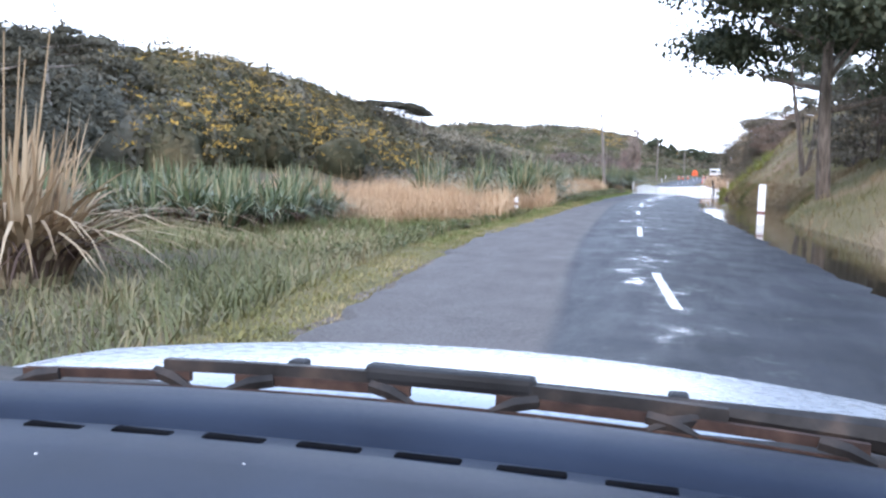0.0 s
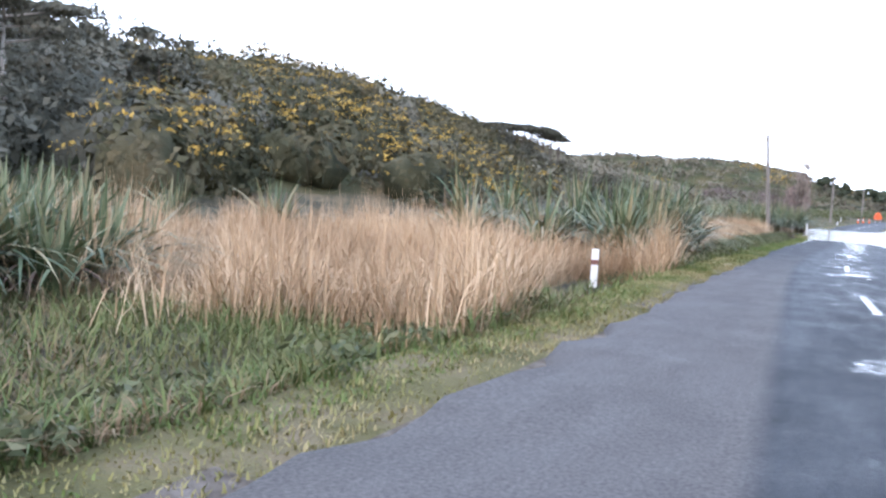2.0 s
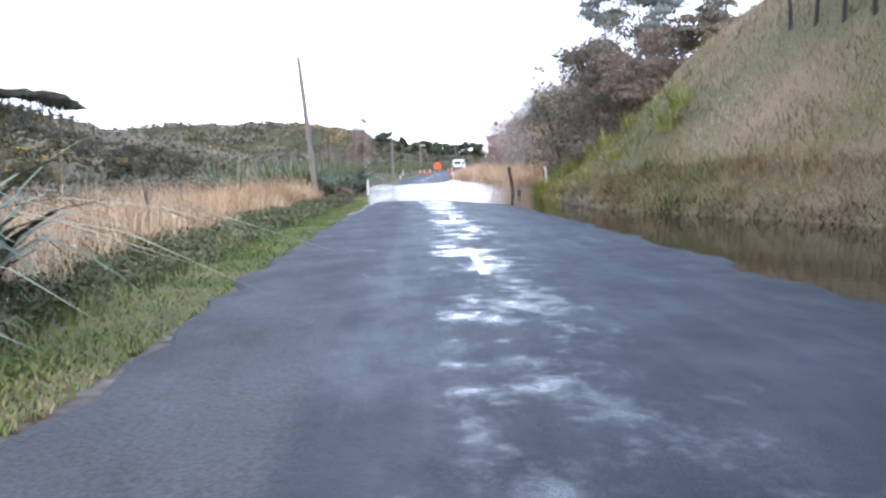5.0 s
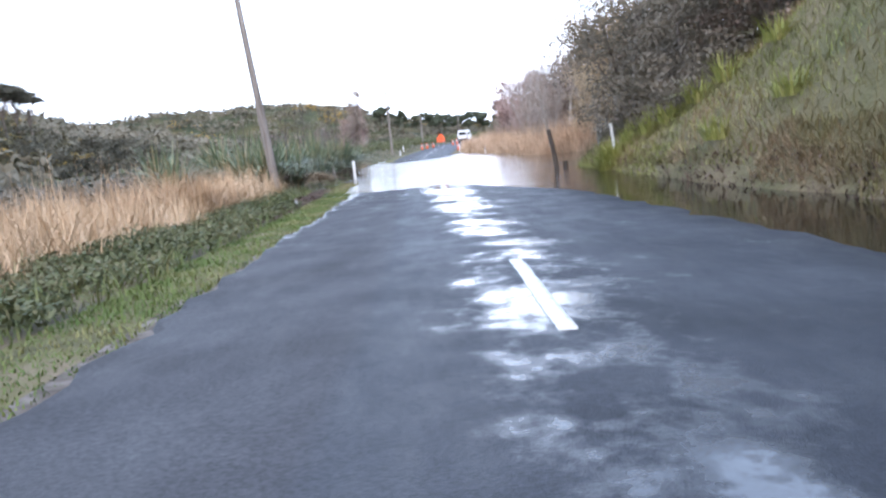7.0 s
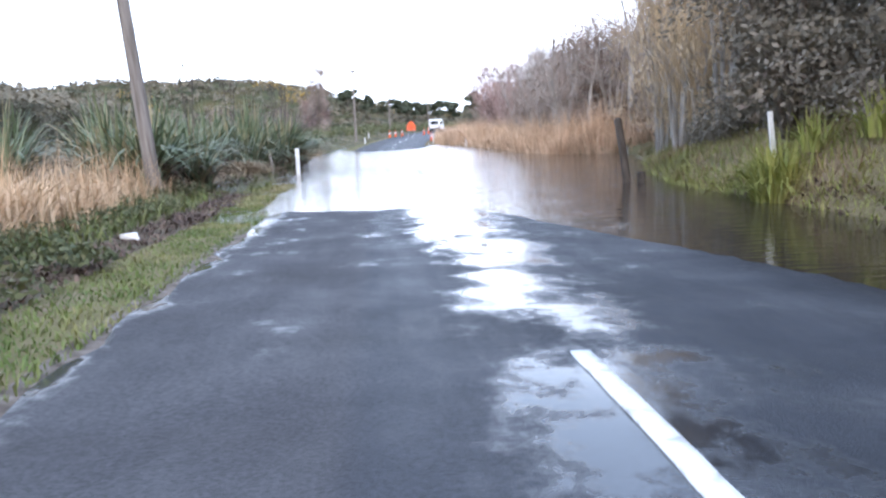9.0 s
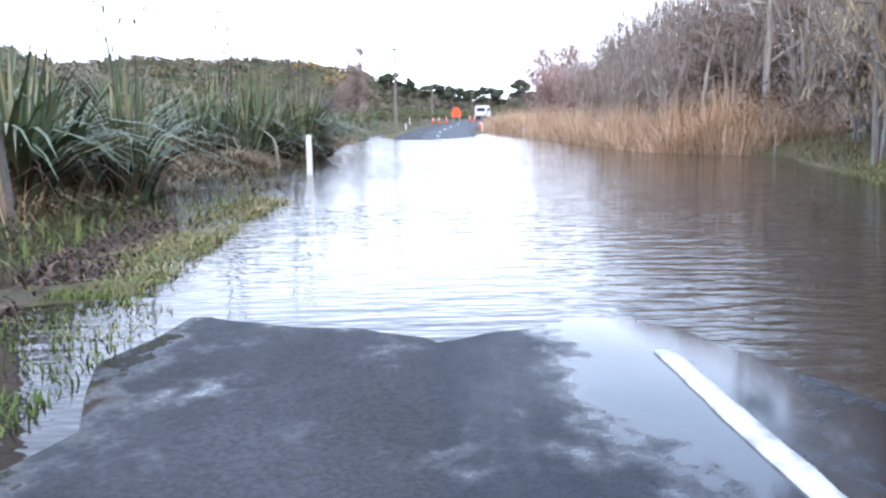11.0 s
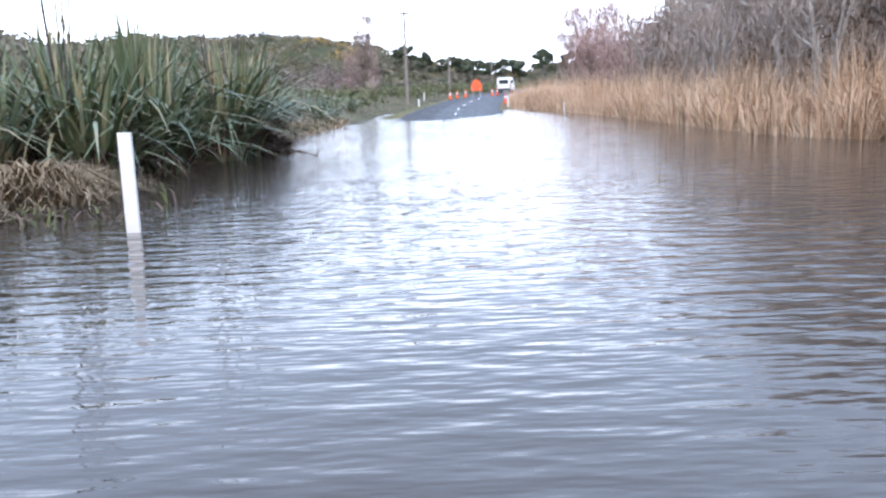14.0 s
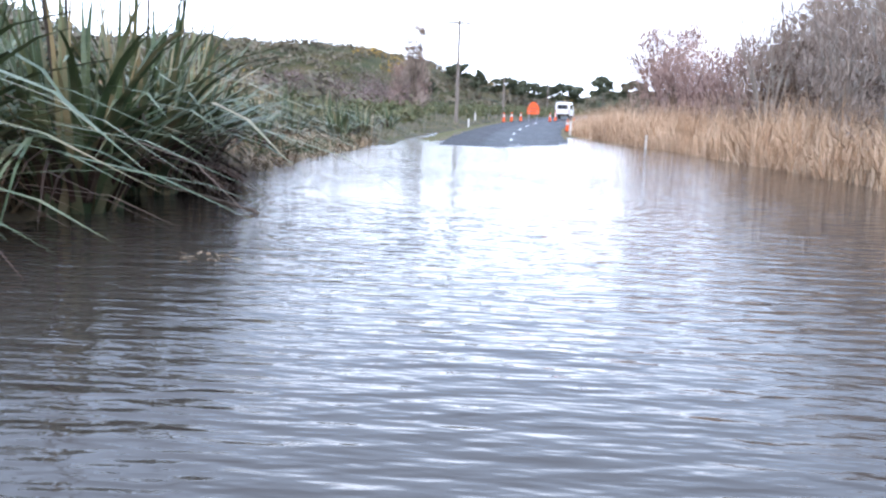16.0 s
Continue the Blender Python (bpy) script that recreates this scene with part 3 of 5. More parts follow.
# ---- grass, sedge and reeds ----
def field(n, y0, y1, outs, right=False, r=rng):
    """Random feet beside the road: outs is the range of distance from its edge (or from the bank's foot on the right)."""
    y = r.uniform(y0, y1, n)
    o = outs[0] + (outs[1] - outs[0]) * r.uniform(0, 1, n) ** (1.0 if outs[1] - outs[0] < 4 else 1.25) * (1 + (0.22 if outs[1] - outs[0] > 4 else 0.0) * wobble(y, y * 0, 0.45, y0))
    if y1 - y0 > 3:
        y = y + (1.1 * wobble(o, o * 0, 0.9, y1) + 0.45 * r.normal(size=n)) * np.where(np.minimum(y - y0, y1 - y) < 4, 1, 0)
    x = foot_right(y) + o if right else road_left(y) - o
    return np.stack([x, y, land(x, y) - 0.02], 1)


def clumped(feet, each, share, width=0.2, r=rng):
    """Draws a share of the feet together into random tufts."""
    feet = feet[np.argsort(np.floor(feet[:, 1] / 1.3) * 1000 + feet[:, 0])]
    centre = feet[(np.arange(len(feet)) // each) * each]
    near = (r.random(len(feet)) < share) & (np.hypot(*(centre - feet)[:, :2].T) < 2.5)
    feet[near, :2] = centre[near, :2] + r.normal(size=(near.sum(), 2)) * width
    feet[:, 2] = land(feet[:, 0], feet[:, 1]) - 0.02
    return feet


def stand(name, feet, h, w, lean, mat, label, category, segs=3, droop=0.5, patch=0.35, dry=False):
    if dry:
        feet = feet[feet[:, 2] > -0.06]
    n = len(feet)
    k = 1 + patch * (wobble(feet[:, 0], feet[:, 1], 0.8, 1.0) * 0.5 + wobble(feet[:, 0], feet[:, 1], 2.6, 2.0) * 0.45)
    hh = rng.uniform(h[0], h[1], n) * np.clip(k, 0.4, 1.6)
    me = mesh_np(name, *blades(feet, hh, rng.uniform(w[0], w[1], n), rng.uniform(lean[0], lean[1], n), segs, droop=droop))
    tagged(attach(name, me, M[mat]), label, category, kind="stuff")


# mown verge along the road
vf = field(30000, -6, 42, (0.02, 1.0))
vg = np.concatenate([field(9000, 12, 37, (0.35, 1.05)), field(32000, 37, 82, (0.02, 1.0)), field(1300, 81, 86.5, (0.15, 2.0)), field(6000, 128, 190, (0.3, 2.6))])
vg = vg[vg[:, 2] > -0.05]
stand("roadside_grass", vg, (0.03, 0.11), (0.008, 0.02), (0.2, 0.9), "verge_green", "fresh green verge grass beside the wet road", "grass", 2)
stand("verge_grass", vf, (0.03, 0.1), (0.008, 0.02), (0.2, 0.9), "grass", "short yellow-green verge grass beside the road", "grass", 2)
stand("sedge_tussocks", np.concatenate([field(6000, -8, 12, (0.8, 3.0)), field(11000, -8, 12, (2.6, 12)), field(3000, 12, 22, (6, 12)), field(7000, 16, 40, (9, 20)), field(6000, 128, 210, (2.2, 14)), field(3000, 84, 98, (4.0, 9))]),
      (0.2, 0.66), (0.008, 0.02), (0.25, 1.5), "sedge", "grey-green sedge and rank grass in the marsh", "sedge", 2)
lr = np.concatenate([field(44000, 20.5, 33.0, (1.0, 13)), field(2500, 33, 37, (6, 13)), field(7000, 38, 50, (5.5, 13)), field(22000, 48, 84, (3.0, 15)), field(5000, 66, 84, (2.8, 6.5)), field(1200, 88, 100, (3.8, 6.5)), field(900, 108, 128, (2.6, 6))])
lr = clumped(lr, 13, 0.6)
lr = lr[road_left(lr[:, 1]) - lr[:, 0] > 1.05]
rough = field(22000, 10.5, 22, (0.9, 9))
stand("rough_grass", rough[::2], (0.12, 0.45), (0.007, 0.02), (0.4, 1.5), "bankgrass", "rough straw-coloured grass beside the marsh", "grass", 3)
stand("rank_green_grass", np.concatenate([rough[1::2], field(7000, 19.5, 26, (1.5, 6))]), (0.15, 0.5), (0.008, 0.022), (0.3, 1.3), "herb", "rank green grass beside the marsh", "grass", 3)
lr = lr[~((np.abs(lr[:, 0] + 4.3) < 1.1) & (lr[:, 1] > 22) & (lr[:, 1] < 30.6))]
stand("dry_reeds", lr,
      (0.4, 1.5), (0.006, 0.018), (0.05, 1.25), "reed", "dry tan reeds standing in the roadside marsh", "reeds", 2, patch=0.6)
rf = np.concatenate([field(30000, 103.5, 168, (-0.4, 3.6), True), np.stack([rng.uniform(6.3, 19, 9000), rng.uniform(101.2, 106, 9000), np.zeros(9000)], 1)])
rf = clumped(rf, 18, 0.6, 0.28)
rf = rf[rf[:, 0] > foot_right(rf[:, 1]) - 0.7]
stand("bank_reeds", rf, (0.5, 1.8), (0.012, 0.034), (0.05, 1.05), "floodreed", "tall dry tan reeds at the edge of the flood", "reeds", 2, patch=0.85)
by = rng.uniform(34, 66, 16000)
bx = np.minimum(foot_right(by), shore_line(by)) - 0.3 + rng.uniform(0, 1, 16000) * (0.6 + foot_right(by) - np.minimum(foot_right(by), shore_line(by)))
bench = np.stack([bx, by, land(bx, by) - 0.02], 1)
stand("bank_grass", np.concatenate([bench, field(48000, 36, 90, (-0.15, 8), True), field(9000, 0, 40, (-0.6, 6), True), field(9000, 45, 92, (8, 15), True), field(3000, 90, 104, (0, 4), True)]),
      (0.14, 0.48), (0.007, 0.02), (0.3, 1.3), "bankgrass", "rank straw-coloured grass on the cut bank", "grass", 2)
stand("bank_herbage", np.concatenate([field(9000, 75, 92, (-0.6, 2.5), True), field(4000, 66, 80, (-0.2, 3.5), True), field(1500, 40, 66, (0.5, 3), True), field(5000, 73, 84, (-1.2, 0.2), True)]),
      (0.1, 0.36), (0.008, 0.022), (0.4, 1.4), "lime", "bright green herbage along the foot of the bank", "grass", 2)
ly = rng.uniform(36, 80, 5000)
lx = np.minimum(foot_right(ly), shore_line(ly)) + rng.uniform(-0.6, 0.05, 5000)
stand("wet_bank_litter", np.stack([lx, ly, land(lx, ly) - 0.02], 1), (0.1, 0.3), (0.015, 0.04), (0.5, 1.6), "skirt", "dark wet brown litter along the foot of the bank", "leaf litter", 2, 0.8)
sub = field(5200, 81, 90, (0.1, 2.3))
stand("drowned_grass", sub[sub[:, 2] > -0.2], (0.08, 0.2), (0.008, 0.02), (0.6, 1.8), "grass", "green verge grass standing in shallow flood water", "grass", 2)


wy_ = rng.uniform(84, 97, 2600)
wx_ = road_left(wy_) - 0.9 - 2.6 * rng.uniform(0, 1, 2600) ** 0.8
mat_ = wobble(wx_, wy_, 1.1, 2.0) + 0.4 * rng.normal(size=2600) > 0.25
float_feet = np.stack([wx_, wy_, np.full(2600, -0.015)], 1)[mat_]
stand("drowned_litter", float_feet[::2], (0.12, 0.4), (0.012, 0.035), (1.0, 2.2), "skirt", "dark rotting leaves lying in the shallow flood water", "leaf litter", 3, 0.9)
stand("drowned_weeds", float_feet[1::2], (0.1, 0.34), (0.01, 0.024), (0.5, 1.6), "herb", "green weeds standing in the shallow flood water", "weeds", 3, 0.7)


def scrub(name, centres, radii, count, size, mat, label, category, extra=None, shell=0.55):
    v, f = puffs(centres, radii, count, size, shell=shell, loose=0.36 if shell > 0.7 else 0.5, sunny=0.75 if shell > 0.7 else 0.0)
    mats = [M[mat]]
    first, last = len(f[0]), len(f[0])
    if extra is not None:
        v, f = join_np((v, f), extra[0])
        mats.append(M[extra[1]])
        last = len(f[0])
    if shell > 0.7:
        v, f = join_np((v, f), hearts(centres, radii))
    me = mesh_np(name, v, f)
    ob = attach(name, me, mats)
    if extra is not None:
        ids = np.zeros(len(me.polygons), np.int32)
        ids[first:last] = 1
        me.polygons.foreach_set("material_index", ids)
    return tagged(ob, label, category, kind="stuff")


# low dark herbage along the ditch
c = np.concatenate([field(260, 38, 66, (1.0, 3.4)), field(120, 62, 74, (1.0, 3.2)), field(40, 74, 88, (1.8, 3.4)), field(90, 8, 36, (1.0, 2.2)), field(120, 104, 128, (2.2, 4.5))])
c = c[(c[:, 2] > -0.1) & ~((np.abs(c[:, 0] + 4.3) < 1.1) & (c[:, 1] > 22) & (c[:, 1] < 30.6))]
scrub("ditch_scrub", c + [0, 0, 0.15], np.stack([rng.uniform(0.2, 0.5, len(c)), rng.uniform(0.2, 0.5, len(c)), rng.uniform(0.08, 0.26, len(c))], 1), 60, 0.045, "olive", "low dark green weeds along the ditch", "scrub")

ditch = np.concatenate([field(9000, 37, 88, (0.85, 4.0)), field(700, 12, 36, (0.85, 2.4))])
# a dark wet gully runs between the verge and the ditch grass just before the flood
gully = (ditch[:, 1] > 69) & (ditch[:, 1] < 84) & (road_left(ditch[:, 1]) - ditch[:, 0] < 1.75 + 0.2 * wobble(ditch[:, 1], ditch[:, 1] * 0, 1.3, 2.0))
ditch[gully, 0] -= 0.95
stand("ditch_grass", ditch, (0.14, 0.46), (0.01, 0.026), (0.3, 1.1), "herb", "lush green grass and weeds along the ditch", "grass", 3)
# hill scrub: dark canopy at the near end, gorse in bloom further on
n = 6200
hx, hy = rng.uniform(-98, -22, n), rng.uniform(-20, 285, n)
hz = land(hx, hy)
keep = (hz > 0.9) & (hx < road_left(hy) - 15) & (hx > np.interp(hy, RIDGE[:, 1], RIDGE[:, 0]) - 3.5)
hx, hy, hz = hx[keep], hy[keep], hz[keep]
hr = rng.uniform(0.9, 2.6, len(hx))
near_end = hy <= 8 + 1.15 * np.abs(hx) + 5 * np.sin(hx * 0.3)
thin = rng.random(len(hx)) < np.where(near_end, 0.3, 0.36)
hx, hy, hz, hr, near_end = hx[thin], hy[thin], hz[thin], hr[thin], near_end[thin]
hr = np.where(near_end, hr * 1.2 + 1.0, hr * 1.15 + 0.35)
dark_clump = wobble(hx, hy, 0.17, 1) + 0.5 * rng.normal(size=len(hx)) > 0.95
g = ~near_end & (hy < 185 + 20 * np.sin(hx)) & ~dark_clump
hc = np.stack([hx, hy, hz + hr * np.where(near_end, 0.0, 0.25)], 1)
hrad = np.stack([hr * 1.15, hr * 1.15, hr * rng.uniform(0.8, 1.35, len(hr))], 1)
gb = g & ((hy < 125) | (rng.random(len(hx)) < 0.3)) & (rng.random(len(hx)) < 0.66 + 0.3 * wobble(hx, hy, 0.2, 4))
# bloom lies in tufts over the upper side of each bush
tufts = 20
td = rng.normal(size=(int(gb.sum()), tufts, 3)) + [0.35, -0.35, 0.0]
td /= np.linalg.norm(td, axis=2)[:, :, None]
td[:, :, 2] = np.abs(td[:, :, 2]) * 0.9 + 0.1
tc = (hc[gb][:, None] + td * hrad[gb][:, None] * 1.02).reshape(-1, 3)
tr = np.repeat(hr[gb], tufts) * rng.uniform(0.08, 0.24, len(tc))
bl = puffs(tc, np.stack([tr * 1.25, tr * 1.25, tr * 0.5], 1), 8, 0.12, shell=0.3, loose=0.5)
scrub("gorse_scrub", hc[g], hrad[g], 280, 0.19, "gorse", "olive gorse scrub flecked with yellow bloom", "gorse", (bl, "bloom"), 0.8)
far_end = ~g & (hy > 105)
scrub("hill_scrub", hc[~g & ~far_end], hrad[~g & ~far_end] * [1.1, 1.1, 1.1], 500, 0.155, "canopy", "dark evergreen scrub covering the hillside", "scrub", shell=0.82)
# farther thicket, its leaf colour paled to stand for haze
scrub("hill_thicket", hc[far_end], hrad[far_end] * [1.1, 1.1, 1.15], 60, 0.36, "hazy", "evergreen thicket on the farther hillside, paled olive for haze", "scrub", shell=0.82)
n = 1500
fx, fy = rng.uniform(-150, 70, n), rng.uniform(285, 400, n)
fz = land(fx, fy)
fr = rng.uniform(1.5, 3.2, n)
fc, frad = np.stack([fx, fy, fz - fr * 0.05], 1), np.stack([fr * 1.5, fr * 1.5, fr * 0.8], 1)
fb = wobble(fx, fy, 0.06, 2) > 0.75
# far hill scrub in the same haze-paled leaf colour
scrub("far_scrub", fc, frad, 32, 0.58, "hazy", "distant far-hill olive scrub paled for haze, partly in yellow bloom", "scrub", (puffs(fc[fb], frad[fb] * 1.03, 22, 0.35, shell=0.85), "bloom"))
# leafless thicket where the hill runs out
n = 90
py, px = rng.uniform(206, 246, n), rng.uniform(-36, -11, n)
pr = rng.uniform(1.3, 2.6, n)
scrub("winter_thicket", np.stack([px, py, land(px, py) + rng.uniform(0.2, 4.2, n)], 1), np.stack([pr, pr, pr * 1.2], 1), 130, 0.17, "winter", "purple-brown leafless thicket at the end of the hill", "thicket", shell=0.4)
# scrub on the flat between marsh and far hill, both sides of the road
n = 520
sy = rng.uniform(128, 300, n)
side = rng.random(n) < 0.7
sx = np.where(side, road_left(sy) - rng.uniform(5, 40, n), road_right(sy) + rng.uniform(7, 40, n))
sr = rng.uniform(0.7, 1.7, n)
scrub("flat_scrub", np.stack([sx, sy, land(sx, sy) + sr * 0.4], 1), np.stack([sr * 1.2, sr * 1.2, sr], 1), 55, 0.24, "olive", "olive green shrubs on the marsh flat", "scrub")
n = 260
sy = rng.uniform(60, 130, n)
sx = road_left(sy) - rng.uniform(11, 26, n)
sr = rng.uniform(0.5, 1.2, n)
scrub("marsh_shrubs", np.stack([sx, sy, land(sx, sy) + sr * 0.4], 1), np.stack([sr * 1.2, sr * 1.2, sr], 1), 70, 0.16, "grey", "grey-green shrubs at the back of the marsh", "scrub")


# ---- flax ----
def flax(x, y, h, n, label="clump of green flax with long drooping sword leaves", mat="flax", stalks=0, name="flax_bush", spread_=0.35, single=False):
    r = np.random.default_rng(int(abs(x * 131 + y * 17)))
    ob = base(name, pose(x, y, land_z(x, y) - 0.03), label, "flax", group="flax along the road")
    a, q = r.uniform(0, 2 * np.pi, n), spread_ * np.sqrt(r.uniform(0, 1, n))
    foot = np.stack([q * np.cos(a), q * np.sin(a), np.zeros(n)], 1)
    lean = 0.06 + 1.35 * r.uniform(0, 1, n) ** 1.15
    hh = r.uniform(0.7, 1.1, n) * h
    turn = a + r.normal(size=n) * 0.5
    if single:
        for i in range(n):
            v, f = blades(foot[i:i + 1], hh[i:i + 1], np.array([r.uniform(0.065, 0.12)]), lean[i:i + 1], 6, turn[i:i + 1], 0.75, r)
            attach("leaf", mesh_np("leaf", v, f), M["flaxleaf"], ob)
    else:
        v, f = blades(foot, hh, r.uniform(0.06, 0.115, n) * (0.35 if mat == "lime" else 1.0), lean, 6, turn, 0.66, r)
        attach("foliage", mesh_np("foliage", v, f), M[mat], ob)
    k = n // 3
    if mat != "lime":
        a2 = r.uniform(0, 2 * np.pi, k)
        q2 = spread_ * np.stack([np.cos(a2), np.sin(a2), np.zeros(k)], 1)
        v, f = blades(q2 + [0, 0, 0.15], r.uniform(0.4, 0.75, k) * h, r.uniform(0.03, 0.07, k), r.uniform(0.7, 1.5, k), 4, a2 + r.normal(size=k) * 0.4, 0.85, r)
        attach("skirt", mesh_np("skirt", v, f), M["skirt"], ob, "rotting brown leaves round the base")
    for i in range(stalks):
        bm = bmesh.new()
        s, t = r.uniform(-0.25, 0.25, 2)
        pts = [Vector((s * u * 2, t * u * 2, u * h * 1.55)) for u in (0, 0.35, 0.7, 1)]
        tube(bm, pts, [0.02, 0.018, 0.015, 0.009], 5)
        for u in np.linspace(0.7, 1, 7):
            e = Vector((s * u * 2, t * u * 2, u * h * 1.55))
            d = Vector((r.uniform(-0.2, 0.2), r.uniform(-0.2, 0.2), 0.12))
            tube(bm, [e, e + d], [0.008, 0.006], 4)
            tube(bm, [e + d, e + d * 1.25 + Vector((0, 0, 0.07))], [0.026, 0.014], 5)
        part("flower_stalk", bm, M["post"], ob, "dark dry flower stalk with seed pods")
    return ob


M["flaxleaf"] = material("flax_leaf", [(0.05, 0.075, 0.032), (0.098, 0.132, 0.062), (0.185, 0.212, 0.115), (0.33, 0.26, 0.14)], 0.5, 2.0, per_object=0.7, spec=0.3)
def flax_group(rows):
    for x, y, h, n in rows:
        flax(x, y, h * (1.22 if 34 < y < 48 else 1.4 if 85 < y < 98 else 1.25 if 98 < y < 112 else 1.0), n, stalks=1 if y > 84 and (int(x * 10 + y) % 4 == 0) else 0)


# flax in the marsh behind the sedge
flax_group(((-9.5, 15.5, 1.5, 60), (-10.8, 17.5, 1.8, 70), (-11.5, 14.6, 1.7, 70), (-10.2, 20.0, 1.6, 60), (-12.6, 21.5, 1.9, 70), (-14.5, 19.5, 2.0, 70), (-16.5, 15, 2.1, 70), (-13.2, 16, 1.8, 70), (-18.5, 19, 2.2, 60), (-11.6, 24, 1.7, 60), (-16, 24.5, 2.0, 60), (-19, 26, 2.2, 60)))
flax_group(((-9.2, 16.4, 1.7, 110), (-9.8, 18.2, 1.8, 110), (-9.0, 17.4, 1.6, 100), (-9.9, 19.3, 1.8, 100), (-10.2, 20.5, 1.9, 110), (-9.8, 21.5, 1.8, 100), (-10.8, 21.0, 2.0, 110), (-11.4, 22.2, 2.0, 100), (-9.4, 20.4, 1.6, 90), (-10.3, 16.6, 1.9, 110), (-9.5, 14.6, 1.7, 100), (-10.6, 14.9, 1.9, 100), (-11.2, 18.6, 2.0, 100), (-12.0, 16.4, 2.1, 90)))
flax_group(((-15.5, 11, 1.9, 60), (-13.5, 13, 1.9, 70), (-15, 17, 2.0, 70), (-12.5, 18, 1.8, 60), (-17, 21, 2.0, 60), (-14.5, 24, 1.9, 60), (-17.5, 28, 2.0, 60), (-12, 9, 1.7, 60), (-20, 16, 2.2, 60), (-21, 24, 2.2, 60), (-18, 12, 2.1, 60), (-16, 34, 2.2, 60), (-20, 34, 2.2, 60)))
# flax clumps by the bend
flax_group(((-5.7, 35.8, 2.0, 90), (-6.2, 36.8, 2.4, 100), (-5.7, 38.2, 2.1, 90), (-8.2, 36.2, 2.4, 80), (-6.0, 40.8, 2.4, 100), (-6.4, 42.4, 2.8, 110), (-5.9, 43.8, 2.5, 100), (-7.6, 44.0, 2.9, 100), (-5.8, 46.0, 2.4, 90), (-8.8, 41.2, 2.7, 90), (-9.6, 45, 2.8, 80), (-7.0, 38.8, 2.5, 90), (-11.5, 42, 2.7, 80), (-5.6, 42.2, 1.7, 70), (-13, 46, 2.6, 70), (-7.6, 47.5, 2.4, 80), (-11, 37, 2.5, 70)))
# flax beside the pole
flax_group(((-6.9, 87.5, 1.9, 80), (-8.3, 89.5, 2.2, 80), (-6.6, 90.5, 2.0, 80), (-9.8, 92, 2.4, 80), (-7.8, 93.5, 2.2, 80), (-11, 88, 2.2, 60), (-9.0, 97, 2.5, 80), (-6.0, 88.4, 1.5, 60), (-6.7, 85.9, 2.0, 110), (-7.6, 86.4, 2.1, 90), (-10.5, 95, 2.4, 70), (-13.5, 94, 2.5, 60)))
# flax over the flood
flax_group(((-12, 99, 2.5, 70), (-10.5, 101, 2.6, 80), (-8.8, 99.5, 2.4, 80), (-13, 104, 2.7, 70), (-15, 99, 2.6, 60), (-6.6, 103.2, 2.7, 150), (-6.3, 100.0, 2.3, 110), (-8.0, 102.6, 2.8, 120), (-5.9, 102.0, 2.3, 100), (-7.6, 99.2, 2.4, 100), (-5.4, 106.4, 2.6, 150), (-7.2, 105.6, 2.9, 130), (-5.6, 108.6, 2.3, 110), (-8.2, 108.5, 2.6, 90), (-11, 108, 2.6, 70)))
# flax further along the flood
flax_group(((-6.2, 110.8, 2.2, 90), (-9.5, 113, 2.4, 80), (-6.4, 115.5, 1.9, 80), (-8.5, 118.5, 2.2, 80), (-7.0, 121.5, 2.1, 80), (-9.5, 125, 2.2, 70), (-6.2, 126, 1.8, 70), (-7.5, 131, 2.0, 70), (-6.8, 136, 1.9, 60), (-8.5, 142, 2.0, 60), (-7, 149, 1.9, 50), (-12, 116, 2.5, 60), (-11, 121, 2.4, 60)))
for x, y, h, n, k in ((-7.1, 101.0, 3.0, 140, 5), (-5.4, 104.4, 2.9, 150, 3)):
    flax(x, y, h, n, stalks=k, single=True, spread_=0.5, label="large green flax clump with arching leaves over the water")
for x, y, h in ((6.9, 63.2, 1.1), (7.5, 63.8, 1.0), (7.5, 70, 0.8), (5.9, 77.3, 0.8), (6.1, 75.8, 0.9), (6.3, 74.5, 0.9), (6.7, 73.2, 0.9), (7.0, 72, 0.9), (5.5, 68.5, 0.7), (6.0, 66.2, 0.7), (5.25, 77.4, 1.0), (5.08, 77.0, 1.0), (5.45, 77.6, 0.9), (5.15, 77.25, 1.05), (5.3, 77.1, 1.0)):
    flax(x, y, h, 90, "young yellow-green flax clump on the cut bank", "lime")
flax(-7.1, 4.9, 2.5, 300, "dead flax clump, grey-brown and collapsed", "deadflax", name="dead_flax_bush", spread_=0.7)
dead = base("dead_shrub", pose(-7.3, 4.8, land_z(-7.3, 4.8)), "bundle of tall bare dead flower stems", "dead stems")
for i in range(7):
    bm = bmesh.new()
    s, t = 0.5 * math.sin(i * 2.1), 0.4 * math.cos(i * 1.7)
    tube(bm, [(s * 0.6, t * 0.6, 0), (s * 0.9, t * 0.9, 1.8), (s * 1.3, t * 1.2, 3.2 + 0.25 * math.sin(i * 5))], [0.025, 0.02, 0.008], 5)
    part("stem", bm, M["deadflax"], dead)
# collapsed brown skirts under the flax at the water's edge
stand("flax_litter", np.concatenate([field(1500, 96, 107, (2.6, 4.6)), field(1200, 84, 96, (3.0, 4.6)), field(1400, 107, 127, (2.0, 3.8))]), (0.4, 0.9), (0.02, 0.05), (0.6, 1.3), "deadflax", "brown fallen leaf litter under the flax", "leaf litter", 3, 0.8)


